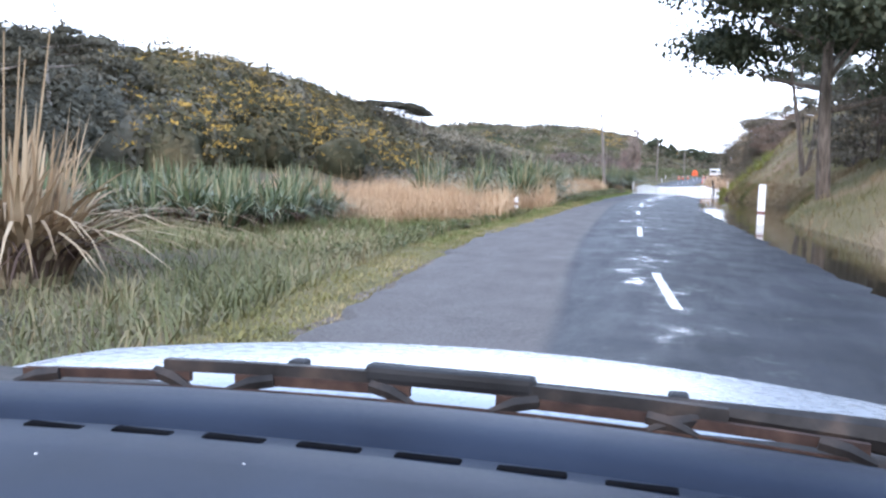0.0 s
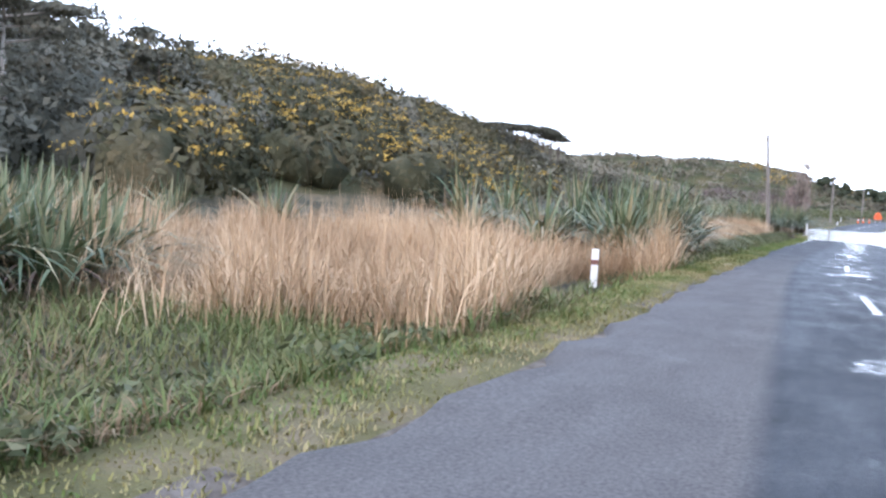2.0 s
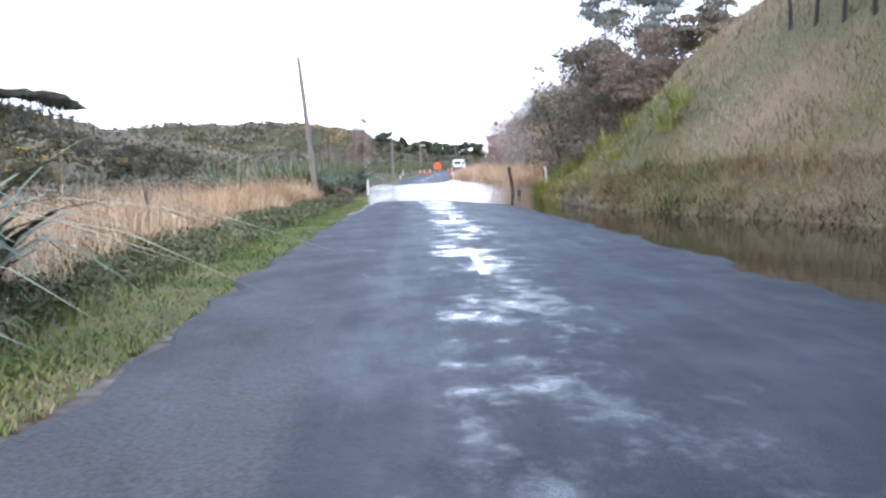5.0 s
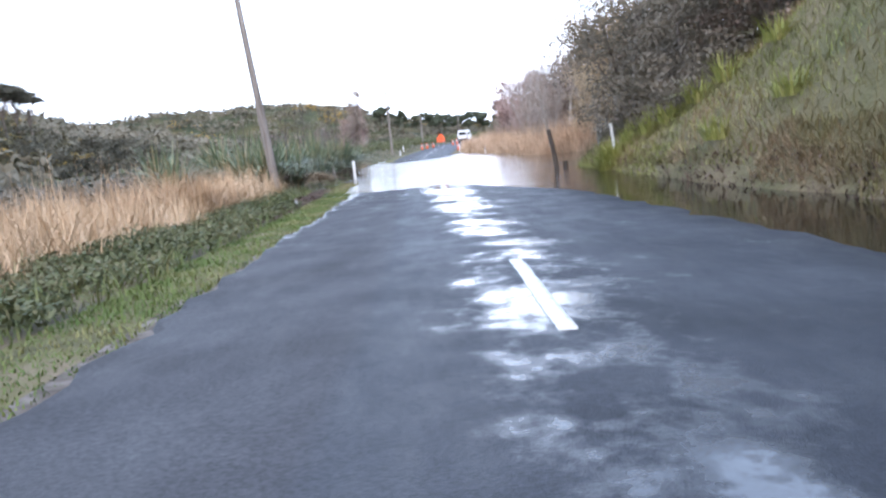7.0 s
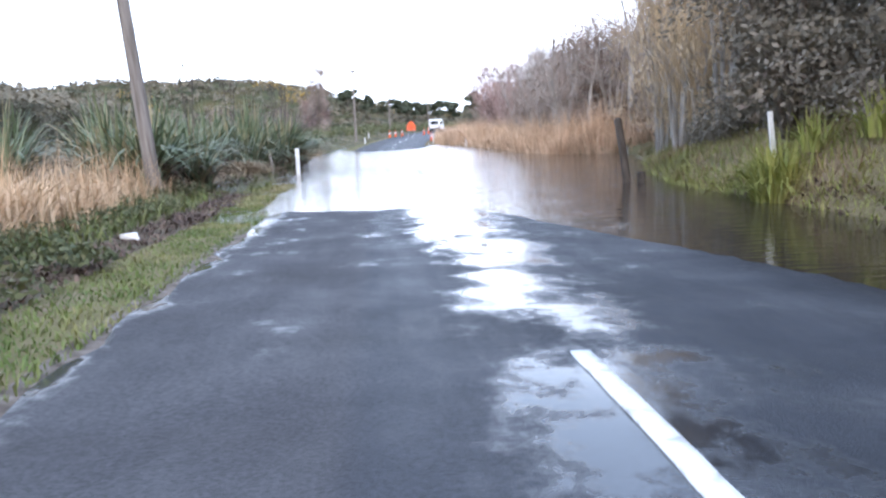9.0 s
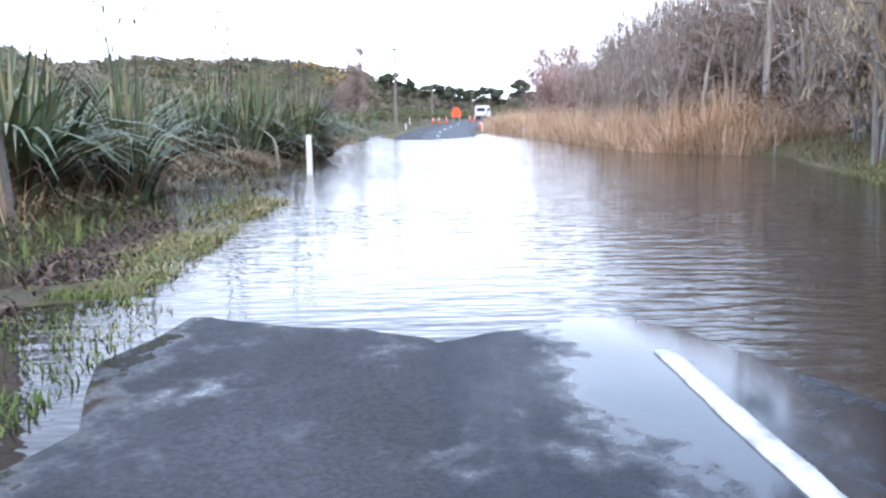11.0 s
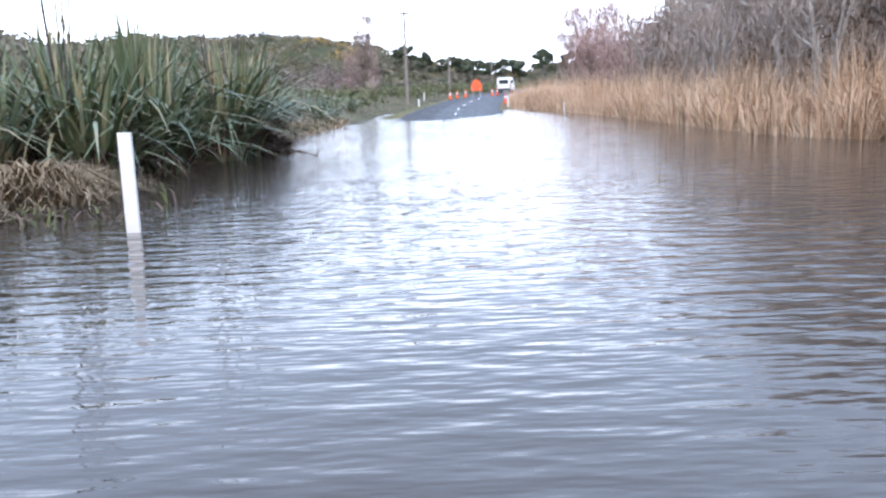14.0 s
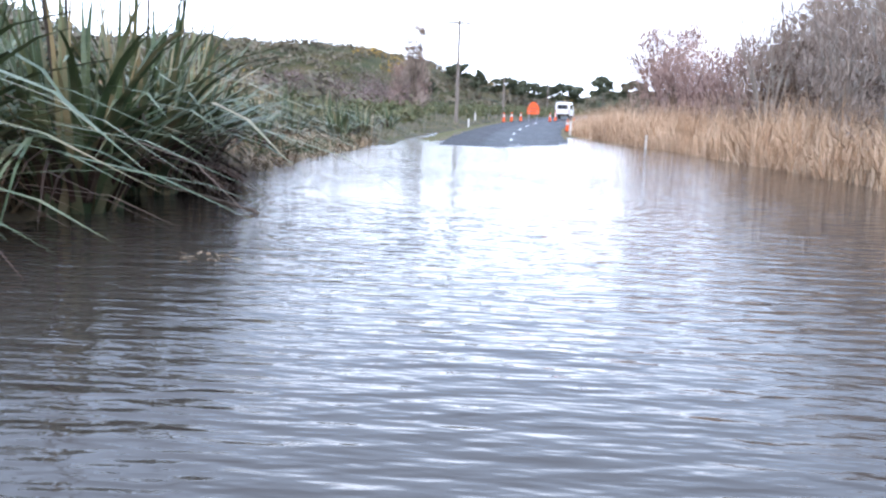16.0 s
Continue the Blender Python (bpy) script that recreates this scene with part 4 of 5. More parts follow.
def heap(name, x, y, n, wide, h, mat, label):
    r = np.random.default_rng(int(abs(x * 19 + y * 7)))
    a, q = r.uniform(0, 2 * np.pi, n), wide * np.sqrt(r.uniform(0, 1, n))
    fx_, fy_ = x + q * np.cos(a), y + q * np.sin(a) * 0.8
    feet = np.stack([fx_, fy_, np.maximum(land(fx_, fy_), -0.05) + h * 0.8 * (1 - (q / wide) ** 2)], 1)
    v, f = blades(feet, r.uniform(0.3, 0.7, n) * (0.15 + 1.6 * h), r.uniform(0.012, 0.03, n), r.uniform(0.9, 2.0, n), 3, a + r.normal(size=n) * 0.7, 0.85, r)
    tagged(attach(name, mesh_np(name, v, f), M[mat]), label, "leaf heap", kind="stuff")


heap("dead_leaf_heap", -6.18, 97.56, 1100, 0.95, 0.5, "deadflax", "heap of fallen tan flax leaves beside a stake")
heap("dead_leaf_heap", -5.43, 107.57, 1100, 0.9, 0.55, "skirt", "heap of rotting red-brown leaves at the water")
heap("debris_mat", -3.11, 101.85, 150, 0.32, 0.03, "deadflax", "small mat of floating dead grass")
gy_ = rng.uniform(108, 132, 26)
gx_ = road_left(gy_) - rng.uniform(5.5, 12, 26)
gr_ = rng.uniform(0.7, 1.3, 26)
scrub("golden_scrub", np.stack([gx_, gy_, land(gx_, gy_) + gr_ * 0.9], 1), np.stack([gr_ * 1.1, gr_ * 1.1, gr_ * 1.2], 1), 260, 0.07, "bankgrass", "golden-brown shrubs behind the flax", "scrub")


# ---- trees ----
def tree(name, x, y, h, label, mat, crown, leaf=0.16, count=150, trunk=0.14, limbs=7, bark="bark", bare=0.35, flat=False, lean=(0, 0), seed=None, category="tree", group=""):
    """A tapered trunk with limbs, and a crown of leaf sprays in uneven clumps. crown: half width, and where it begins as a share of h."""
    r = np.random.default_rng(seed or int(abs(x * 71 + y * 13)))
    ob = base(name, pose(x, y, land_z(x, y) - 0.1), label, category, group)
    w, start = crown
    bm = bmesh.new()
    top = Vector((lean[0] * h, lean[1] * h, h * (0.93 if not flat else 0.85)))
    spine = [Vector((0, 0, 0)), top * 0.3 + Vector((r.normal() * 0.02 * h, r.normal() * 0.02 * h, 0)), top * 0.65 + Vector((r.normal() * 0.03 * h, r.normal() * 0.03 * h, 0)), top]
    tube(bm, spine, [trunk, trunk * 0.8, trunk * 0.5, trunk * 0.12], 8)
    tips, radii = [], []
    for i in range(limbs):
        u = start + (0.97 - start) * ((i + 0.5) / limbs) ** (0.7 if not flat else 0.25)
        a = i * 2.4 + r.uniform(-0.4, 0.4)
        b = top * u
        reach = w * (1 - 0.55 * abs(u - start - 0.35 * (1 - start)) / (1 - start)) * r.uniform(0.55, 1.0) if not flat else w * r.uniform(0.3, 1.0)
        rise = (0.3 if not flat else 0.06) * reach
        e = b + Vector((math.cos(a) * reach, math.sin(a) * reach, rise))
        m = b.lerp(e, 0.5) + Vector((0, 0, -0.06 * reach))
        tube(bm, [b * 0.96, m, e], [trunk * 0.4, trunk * 0.26, trunk * 0.06], 6)
        for q, s in ((e, 0.36), (m.lerp(e, 0.5), 0.32), (e + Vector((r.normal(), r.normal(), r.normal() * 0.6)) * w * 0.2, 0.26)):
            tips.append(q)
            radii.append(np.array([1, 1, 0.7 if not flat else 0.28]) * w * s * r.uniform(0.8, 1.25))
    tips.append(top)
    radii.append(np.array([1, 1, 0.9 if not flat else 0.3]) * w * 0.35)
    part("trunk", bm, M[bark], ob)
    v, f = puffs(np.array([list(t) for t in tips]), np.array(radii), count, leaf, r, bare)
    attach("crown", mesh_np("crown", v, f), M[mat], ob)
    return ob


def bare_shrub(name, x, y, h, w, n, label, mat="twig", trunks=5, bark="bark", category="shrub", group="bare shrubs on the bank", thick=1.0):
    """Leafless shrub: several stems that fork into a haze of fine twigs."""
    r = np.random.default_rng(int(abs(x * 53 + y * 29)))
    ob = base(name, pose(x, y, land_z(x, y) - 0.08), label, category, group)
    puff_c, puff_r = [], []
    for i in range(trunks):
        a = 2 * math.pi * i / trunks + r.uniform(-0.5, 0.5)
        q = w * r.uniform(0.25, 0.8)
        hh = h * r.uniform(0.62, 0.93)
        p = [Vector((0.1 * math.cos(a), 0.1 * math.sin(a), 0)), Vector((q * 0.35 * math.cos(a), q * 0.35 * math.sin(a), hh * 0.4)), Vector((q * 0.75 * math.cos(a + 0.2), q * 0.75 * math.sin(a + 0.2), hh * 0.75)), Vector((q * math.cos(a + 0.1), q * math.sin(a + 0.1), hh))]
        bm = bmesh.new()
        tube(bm, p, [0.011 * h, 0.008 * h, 0.005 * h, 0.002 * h], 6)
        puff_c.append(list(p[3]))
        for j in range(4):
            b = p[1].lerp(p[2], j / 3) if j < 3 else p[2]
            a2 = a + r.uniform(-1.8, 1.8)
            e = b + Vector((math.cos(a2) * w * r.uniform(0.2, 0.45), math.sin(a2) * w * r.uniform(0.2, 0.45), h * r.uniform(0.05, 0.22)))
            tube(bm, [b, b.lerp(e, 0.5) + Vector((0, 0, -0.02 * h)), e], [0.006 * h, 0.004 * h, 0.0015 * h], 5)
            puff_c.append(list(e))
        part("stem", bm, M[bark], ob)
    # a haze of fine twigs in rounded puffs round the branch ends, down to the foot
    low = np.stack([r.uniform(-0.8, 0.8, trunks * 2) * w, r.uniform(-0.8, 0.8, trunks * 2) * w, r.uniform(0.1, 0.4, trunks * 2) * h], 1)
    puff_c = np.concatenate([np.array(puff_c), low])
    k = len(puff_c)
    per = max(20, int(1.7 * n / k))
    d = r.normal(size=(k, per, 3))
    d /= np.linalg.norm(d, axis=2)[:, :, None]
    rad = r.uniform(0.26, 0.44, (k, 1, 1)) * w
    feet = (puff_c[:, None] + d * rad * r.uniform(0.25, 1, (k, per, 1)) ** 0.6 * [1, 1, 0.9]).reshape(-1, 3)
    d = d.reshape(-1, 3)
    m = k * per
    az = np.arctan2(d[:, 1], d[:, 0]) + r.normal(size=m) * 0.8
    le = np.clip(1.1 - 0.9 * d[:, 2], 0.15, 1.9) * r.uniform(0.5, 1.3, m)
    feet[:, 2] = np.maximum(feet[:, 2], 0.05)
    v, f = blades(feet, r.uniform(0.2, 0.5, m) * (0.55 + 0.09 * h), r.uniform(0.008, 0.02, m) * thick, le, 2, az, 0.2, r)
    attach("crown", mesh_np("crown", v, f), M[mat], ob)
    return ob


# right side: pine over the road, forked tree on the bank, dark trees at the bend
tree("pine_tree", 6.4, 28.5, 13.0, "tall dark green pine overhanging the verge", "scrub", (6.2, 0.22), 0.12, 1400, 0.25, 22, seed=5)
tree("forked_tree", 8.45, 51.0, 10.0, "leaning forked tree with bare lower trunk", "scrub", (3.4, 0.42), 0.1, 260, 0.17, 9, "bark", seed=9, lean=(-0.07, 0))
tree("forked_tree", 8.7, 51.3, 9.5, "leaning forked tree with bare lower trunk", "scrub", (2.8, 0.5), 0.1, 200, 0.14, 7, "bark", seed=12, lean=(0.14, 0.02))
def bush(name, x, y, h, w, label, mat, leaf=0.1, clumps=26, count=240, group="", category="bush"):
    """A rounded evergreen bush: stems from the ground and a dome of leaf clumps down to its skirt."""
    r = np.random.default_rng(int(abs(x * 37 + y * 91)))
    ob = base(name, pose(x, y, land_z(x, y) - 0.1), label, category, group)
    d = r.normal(size=(clumps, 3))
    d /= np.linalg.norm(d, axis=1)[:, None]
    d[:, 2] = np.where(d[:, 2] < -0.75, -d[:, 2], d[:, 2])
    c_ = d * np.array([w, w, h * 0.5]) * r.uniform(0.55, 0.85, (clumps, 1)) + [0, 0, h * 0.5]
    low = int(clumps / 2.4)
    a = r.uniform(0, 2 * np.pi, low)
    c_[-low:] = np.stack([np.cos(a) * w * 0.72, np.sin(a) * w * 0.72, r.uniform(0.03, 0.36, low) * h], 1)
    bm = bmesh.new()
    for i in range(5):
        e = Vector(c_[i]) * 0.9
        tube(bm, [(0.1 * math.cos(i), 0.1 * math.sin(i), 0), e * 0.5 + Vector((0, 0, 0.2)), e], [0.035 * w, 0.025 * w, 0.008 * w], 6)
    part("trunk", bm, M["bark"], ob)
    rad = np.stack([r.uniform(0.3, 0.55, clumps) * w] * 2 + [r.uniform(0.08, 0.17, clumps) * h], 1)
    v, f = puffs(c_, rad, count, leaf, r, 0.4, 0.7)
    attach("crown", mesh_np("crown", v, f), M[mat], ob)
    return ob


for x, y, h, w in ((6.6, 79.6, 7.4, 2.3), (9.8, 86.0, 5.4, 1.4), (7.3, 76.0, 5.8, 2.2), (9.0, 80.6, 6.2, 2.4), (9.4, 77.2, 5.6, 2.4), (8.9, 73.4, 3.4, 2.0), (11.4, 75, 3.4, 2.2), (11.8, 79, 4.6, 2.4), (11.2, 83.2, 5.2, 2.3), (8.8, 83.0, 5.6, 2.0), (10.8, 70.4, 2.0, 1.6), (14.6, 77, 3.6, 2.3), (13.8, 82.4, 4.6, 2.4), (8.0, 82.0, 4.6, 1.5), (15.5, 86, 4.6, 2.6),
                   (9.4, 35.5, 4.2, 2.3), (11.2, 38, 4.6, 2.5), (9.6, 41.5, 4.0, 2.2), (12.4, 43, 4.2, 2.4), (13, 35, 4.6, 2.6), (10.8, 32, 4.0, 2.2)):
    near = x < 10 and y > 60
    bush("evergreen_bush", x, y, h, w, *(("brown twiggy evergreen bush on the bank", "brush") if int(x * 10 + y * 3) % 3 == 0 else ("rounded dark evergreen bush on the bank", "bankbush")), 0.06 if near else 0.1, 34 if near else 24, 340 if near else 150, "bushes on the bank")
tree("gum_tree", 17.4, 107, 17.0, "tall gum tree with airy grey-green crown", "gum", (3.9, 0.48), 0.14, 420, 0.2, 16, "pale_bark", seed=4)
def brush(rows):
    for x, y, h, w in rows:
        bare_shrub("bare_shrub", x, y, h * (1.42 if y > 110 else 1.2), w * 1.15, (1500 if y < 92 else 1900) if x < 13 else 1300, "leafless straw-brown willow shrub at the edge of the flood" if y < 92 else "leafless grey-brown willow shrub behind the reeds", "willow" if y < 92 else "twig", trunks=6 if y > 92 else 4, bark="pale_bark")


brush(((7.6, 85.2, 5.6, 1.6), (7.5, 88.2, 5.8, 1.7), (8.0, 91.2, 5.6, 1.8), (7.9, 87.2, 4.6, 1.6), (8.6, 90.2, 5.2, 1.8), (10.2, 88.6, 5.6, 2.0), (9.6, 93.4, 5.4, 1.9), (11.4, 91.6, 6.2, 2.2), (10.4, 96.8, 5.4, 1.9), (12.2, 95.4, 6.2, 2.2), (12.0, 99.6, 5.6, 2.0), (14.0, 97.6, 6.6, 2.4), (13.4, 93.0, 6.6, 2.4)))
brush(((8.4, 107.5, 4.6, 2.0), (9.2, 111.5, 4.6, 2.0), (10.6, 106.5, 5.6, 2.2), (12.2, 104.5, 6.0, 2.4), (10.4, 111, 5.4, 2.2), (14.0, 108.5, 6.4, 2.6), (12.6, 115, 5.8, 2.4), (10.6, 119, 4.8, 2.0), (14.6, 104.8, 6.4, 2.6), (16.8, 105.5, 6.6, 2.6), (16.2, 113, 6.6, 2.6), (11.2, 125.5, 4.8, 2.0), (14.2, 121, 5.6, 2.4), (18.6, 108, 7.0, 2.8)))
brush(((12.3, 134.5, 4.8, 2.0), (13.8, 138.5, 5.4, 2.2), (8.6, 116, 4.0, 1.8), (9.6, 129, 4.2, 1.9), (13.2, 131, 4.8, 2.2), (19, 117, 7, 3), (20.5, 111, 7, 3), (12.8, 109.5, 5.6, 2.3), (15.2, 117.5, 6, 2.5), (17.6, 124, 6.2, 2.8), (21.5, 105.5, 7, 2.8), (19.6, 103.6, 6.4, 2.4), (11, 115, 4.8, 2), (16.5, 130, 5.4, 2.6), (9.8, 123, 4.2, 1.8), (22.5, 119, 7, 3)))
for x, y, h, w in ((11.2, 152, 4.6, 2.4), (11.6, 143, 4.4, 2.2), (13.5, 158, 5.6, 2.8), (16.8, 162, 6.0, 3.0), (11.5, 136, 4.2, 2.0), (15.5, 174, 6.2, 2.8), (18, 150, 5.6, 3.0), (15, 140, 5, 2.4)):
    bare_shrub("russet_shrub", x, y, h * 1.1, w * 1.1, 1900, "russet leafless shrub beyond the flood", "redtwig", 6, "bark", group="russet shrubs", thick=2.2)
bare_shrub("russet_shrub", 13.2, 168, 9.0, 3.6, 6000, "tall rounded russet leafless shrub beyond the flood", "redtwig", 8, "bark", group="russet shrubs", thick=2.4)
for x, y, h, w in ((13.0, 133.5, 5.0, 2.2), (15.2, 137.0, 6.0, 2.6), (11.0, 108.4, 4.2, 1.7), (13.2, 106.6, 5.0, 2.0), (15.6, 107.0, 5.6, 2.2), (18.2, 106.0, 5.8, 2.3), (20.8, 107.6, 6.2, 2.5), (11.8, 112.8, 4.4, 1.8), (13.8, 112.0, 5.0, 2.0), (10.8, 117.0, 3.8, 1.6), (12.2, 121.6, 4.2, 1.8), (15.0, 125.2, 5.0, 2.2), (11.2, 129.8, 3.8, 1.7), (17.4, 119.0, 5.8, 2.4), (10.8, 94.8, 4.4, 1.6), (12.6, 98.0, 5.2, 1.9), (12.4, 90.6, 5.2, 1.9), (15.4, 100.4, 5.6, 2.2), (16.0, 134.0, 5.8, 2.4), (19.0, 130.0, 6.2, 2.6), (14.0, 127.6, 5.0, 2.0), (22.0, 138.0, 6.6, 2.8), (17.4, 142.0, 5.8, 2.6), (20.6, 124.4, 6.2, 2.6), (24.0, 128.0, 6.8, 2.8)):
    bush("brown_bush", x, y, h * 1.22, w * 1.1, "dense brown winter bush among the bare shrubs", "brush", 0.105, 28, 125, "brown bushes")


def dead_tree(x, y, h, lean, rad):
    """A standing dead trunk with broken bare limbs."""
    r = np.random.default_rng(int(abs(x * 41 + y * 23)))
    ob = base("dead_tree", pose(x, y, land_z(x, y) - 0.1), "dead grey-white tree trunk among the bare shrubs", "tree", "dead trees")
    bm = bmesh.new()
    p = [Vector((lean * h * u + 0.04 * h * math.sin(5 * u + x), 0.05 * h * math.sin(4 * u), h * u)) for u in (0, 0.25, 0.5, 0.75, 1)]
    tube(bm, p, [rad, rad * 0.85, rad * 0.7, rad * 0.5, rad * 0.2], 9)
    part("trunk", bm, M["pale_bark"], ob)
    for i in range(6):
        b = p[1 + i % 3].lerp(p[2 + i % 3], r.uniform(0, 0.8))
        a = i * 2.3 + r.uniform(-0.5, 0.5)
        e = b + Vector((math.cos(a), math.sin(a), r.uniform(0.1, 0.8))) * h * r.uniform(0.14, 0.3)
        k = b.lerp(e, 0.5) + Vector((r.normal(), r.normal(), r.normal())) * 0.03 * h
        bm = bmesh.new()
        tube(bm, [b, k, e], [rad * 0.38, rad * 0.26, rad * 0.08], 6)
        tube(bm, [k, k + Vector((r.normal(), r.normal(), 0.8)) * 0.08 * h], [rad * 0.2, rad * 0.05], 5)
        part("limb", bm, M["pale_bark"], ob)


for q in ((11.2, 104.2, 7.0, -0.12, 0.15), (9.6, 106.4, 5.6, 0.05, 0.1), (14.4, 103.6, 7.6, 0.1, 0.16), (8.8, 110.5, 5.4, -0.08, 0.09), (12.9, 105.6, 6.8, -0.05, 0.1), (9.2, 118, 5.0, 0.1, 0.09), (9.4, 91.8, 4.8, -0.1, 0.07)):
    dead_tree(*q)
n = 330
sy = rng.uniform(103, 172, n)
sx = foot_right(sy) + rng.uniform(3.0, 14, n)
sr = rng.uniform(0.6, 1.5, n)
scrub("under_scrub", np.stack([sx, sy, land(sx, sy) + sr * 0.4], 1), np.stack([sr * 1.2, sr * 1.2, sr], 1), 90, 0.12, "brush", "tangled brown undergrowth below the bare shrubs", "scrub")
n = 60
sy = rng.uniform(78, 97, n)
sx = foot_right(sy) + rng.uniform(1.5, 10, n)
sr = rng.uniform(0.5, 1.2, n)
scrub("bank_scrub", np.stack([sx, sy, land(sx, sy) + sr * 0.4], 1), np.stack([sr * 1.2, sr * 1.2, sr], 1), 110, 0.1, "brush", "tangled brown scrub on the end of the bank", "scrub")

sy = rng.uniform(73.5, 86, 70)
sx = foot_right(sy) + rng.uniform(0.9, 5.5, 70)
sr = rng.uniform(0.35, 0.8, 70)
scrub("bank_undergrowth", np.stack([sx, sy, land(sx, sy) + sr * 0.5], 1), np.stack([sr * 1.2, sr * 1.2, sr], 1), 240, 0.05, "bankbush", "dark leafy undergrowth below the bank bushes", "scrub")

# left ridge: dark crowns at the near end, umbrella trees further along, far trees on the flat
for x, y, h, w in ((-58, 44, 5.2, 4.0), (-54, 50, 4.2, 3.2), (-50, 55, 4.0, 3.0), (-62, 38, 5.0, 4.0), (-48, 62, 3.8, 3.0), (-66, 30, 5.5, 4.2), (-45, 48, 3.6, 2.8), (-52, 41, 4.5, 3.2), (-56, 33, 5, 3.6), (-60, 24, 5, 3.8), (-48, 36, 4.0, 3.0), (-66, 16, 5.5, 4), (-42, 56, 3.2, 2.6), (-31, 142, 4.2, 3.0), (-35, 147, 4.8, 3.2), (-39, 141, 4.6, 3.2), (-43, 150, 5.0, 3.4), (-37, 156, 4.6, 3.2), (-47, 143, 5.0, 3.4), (-51, 152, 5.2, 3.6), (-33, 160, 4.2, 3.0), (-44, 162, 4.8, 3.4), (-55, 146, 5, 3.4)):
    bush("ridge_tree", x, y, h * 1.25, w, "rounded dark evergreen tree on the ridge", "canopy", 0.19, 20, 110, "trees on the ridge", "tree")
for x, y, h, w in ((-31.5, 31, 6.6, 3.4), (-36, 40, 7.0, 3.8), (-29.5, 24, 5.8, 3.2), (-34, 20, 7.2, 3.8), (-38, 30, 7.4, 3.6)):
    tree("spreading_tree", x, y, h, "dark spreading tree with pale trunk below the hill", "canopy", (w, 0.55), 0.12, 260, 0.2, 9, "pale_bark", flat=True, group="spreading trees")
for x, y, h, w in ((-80, 246.5, 8.4, 3.0), (-83, 242.5, 9.6, 3.2), (-86.2, 239.5, 10, 3.4), (-89.8, 236.5, 9.6, 3.4), (-81.5, 244, 9.0, 3.4), (-84.5, 241, 9.8, 3.6), (-88, 238, 9.6, 3.8), (-91.5, 235, 9.2, 3.6), (-95, 232, 8.6, 3.4), (-78.5, 249, 7.2, 2.4)):
    r = np.random.default_rng(int(-x * 10))
    x, y, w = -0.5 + (x + 0.5) * 0.655, 20 + (y - 20) * 0.655, w * 0.655
    h = 15.2 + (h - 9.5) * 0.5 - land_z(x, y)
    ob = base("umbrella_tree", pose(x, y, land_z(x, y) - 0.1), "flat-topped dark tree standing on the ridge", "tree", "flat-topped trees")
    bm = bmesh.new()
    c_ = []
    for i in range(9):
        a2 = i * 2.4
        q = w * math.sqrt((i + 0.5) / 9)
        e = Vector((q * math.cos(a2), q * math.sin(a2), h * r.uniform(0.82, 0.93)))
        tube(bm, [(0, 0, h * 0.5), (e.x * 0.45, e.y * 0.45, h * 0.72), e], [0.09, 0.07, 0.03], 5)
        c_.append(list(e))
    tube(bm, [(0.3, 0, 0), (0.1, 0.1, h * 0.3), (0, 0, h * 0.52)], [0.2, 0.16, 0.12], 7)
    part("trunk", bm, M["bark"], ob)
    c_ = np.array(c_)
    v, f = puffs(c_, np.stack([r.uniform(1.0, 1.5, 9), r.uniform(1.0, 1.5, 9), r.uniform(0.5, 0.85, 9)], 1), 240, 0.17, r, 0.4)
    attach("crown", mesh_np("crown", v, f), M["canopy"], ob)
for x, y, h, w in ((-2.8, 306, 7.8, 2.2), (3.5, 312, 6.8, 3.6), (8, 316, 6.5, 3.4), (-9, 318, 5.5, 3.2), (14, 322, 6.0, 4.0), (21, 326, 7.0, 4.2), (27, 310, 9.0, 3.8), (33, 300, 8.0, 3.6), (-16, 300, 4.2, 3.0)):
    tree("far_tree", x, y, h, "small dark tree far along the road", "scrub", (w, 0.35), 0.5, 70, 0.16, 7, group="far trees")
bare_shrub("bare_tree", -10.2, 205, 14.2, 1.7, 3200, "tall leafless tree beside the far road", trunks=4, thick=1.8, category="tree", group="bare trees")
bare_shrub("bare_tree", -11.0, 207, 7.5, 3.2, 2200, "leafless russet tree beside the far road", "redtwig", 5, thick=2.5, category="tree", group="bare trees")


# ---- poles, posts and stakes ----
def power_pole(x, y, h, label, lean=0.0, arm=True):
    ob = base("power_pole", pose(x, y, land_z(x, y) - 0.2, 0, lean, 0), label, "power pole", group="power poles")
    bm = bmesh.new()
    tube(bm, [(0, 0, 0), (0, 0, h * 0.5), (0, 0, h)], [0.17, 0.145, 0.11], 14)
    part("shaft", bm, M["pole"], ob)
    if arm:
        bm = bmesh.new()
        box(bm, -1.0, 1.0, -0.07, 0.07, h - 0.42, h - 0.24, 0.008)
        arm_ob = part("crossarm", bm, M["pole"], ob)
        for k in (-0.75, -0.35, 0.35, 0.75):
            bm = bmesh.new()
            tube(bm, [(k, 0, h - 0.24), (k, 0, h - 0.16), (k, 0, h - 0.1)], [0.02, 0.045, 0.025], 8)
            part("insulator", bm, M["white"], arm_ob)
    return ob


power_pole(-6.1, 84.2, 7.9, "grey weathered timber power pole in the marsh", -4.6, False)
power_pole(-3.6, 170, 8.9, "timber power pole with crossarm beside the road")
power_pole(1.5, 232, 8.6, "timber power pole far along the road")
power_pole(13, 300, 8.6, "timber power pole far along the road")


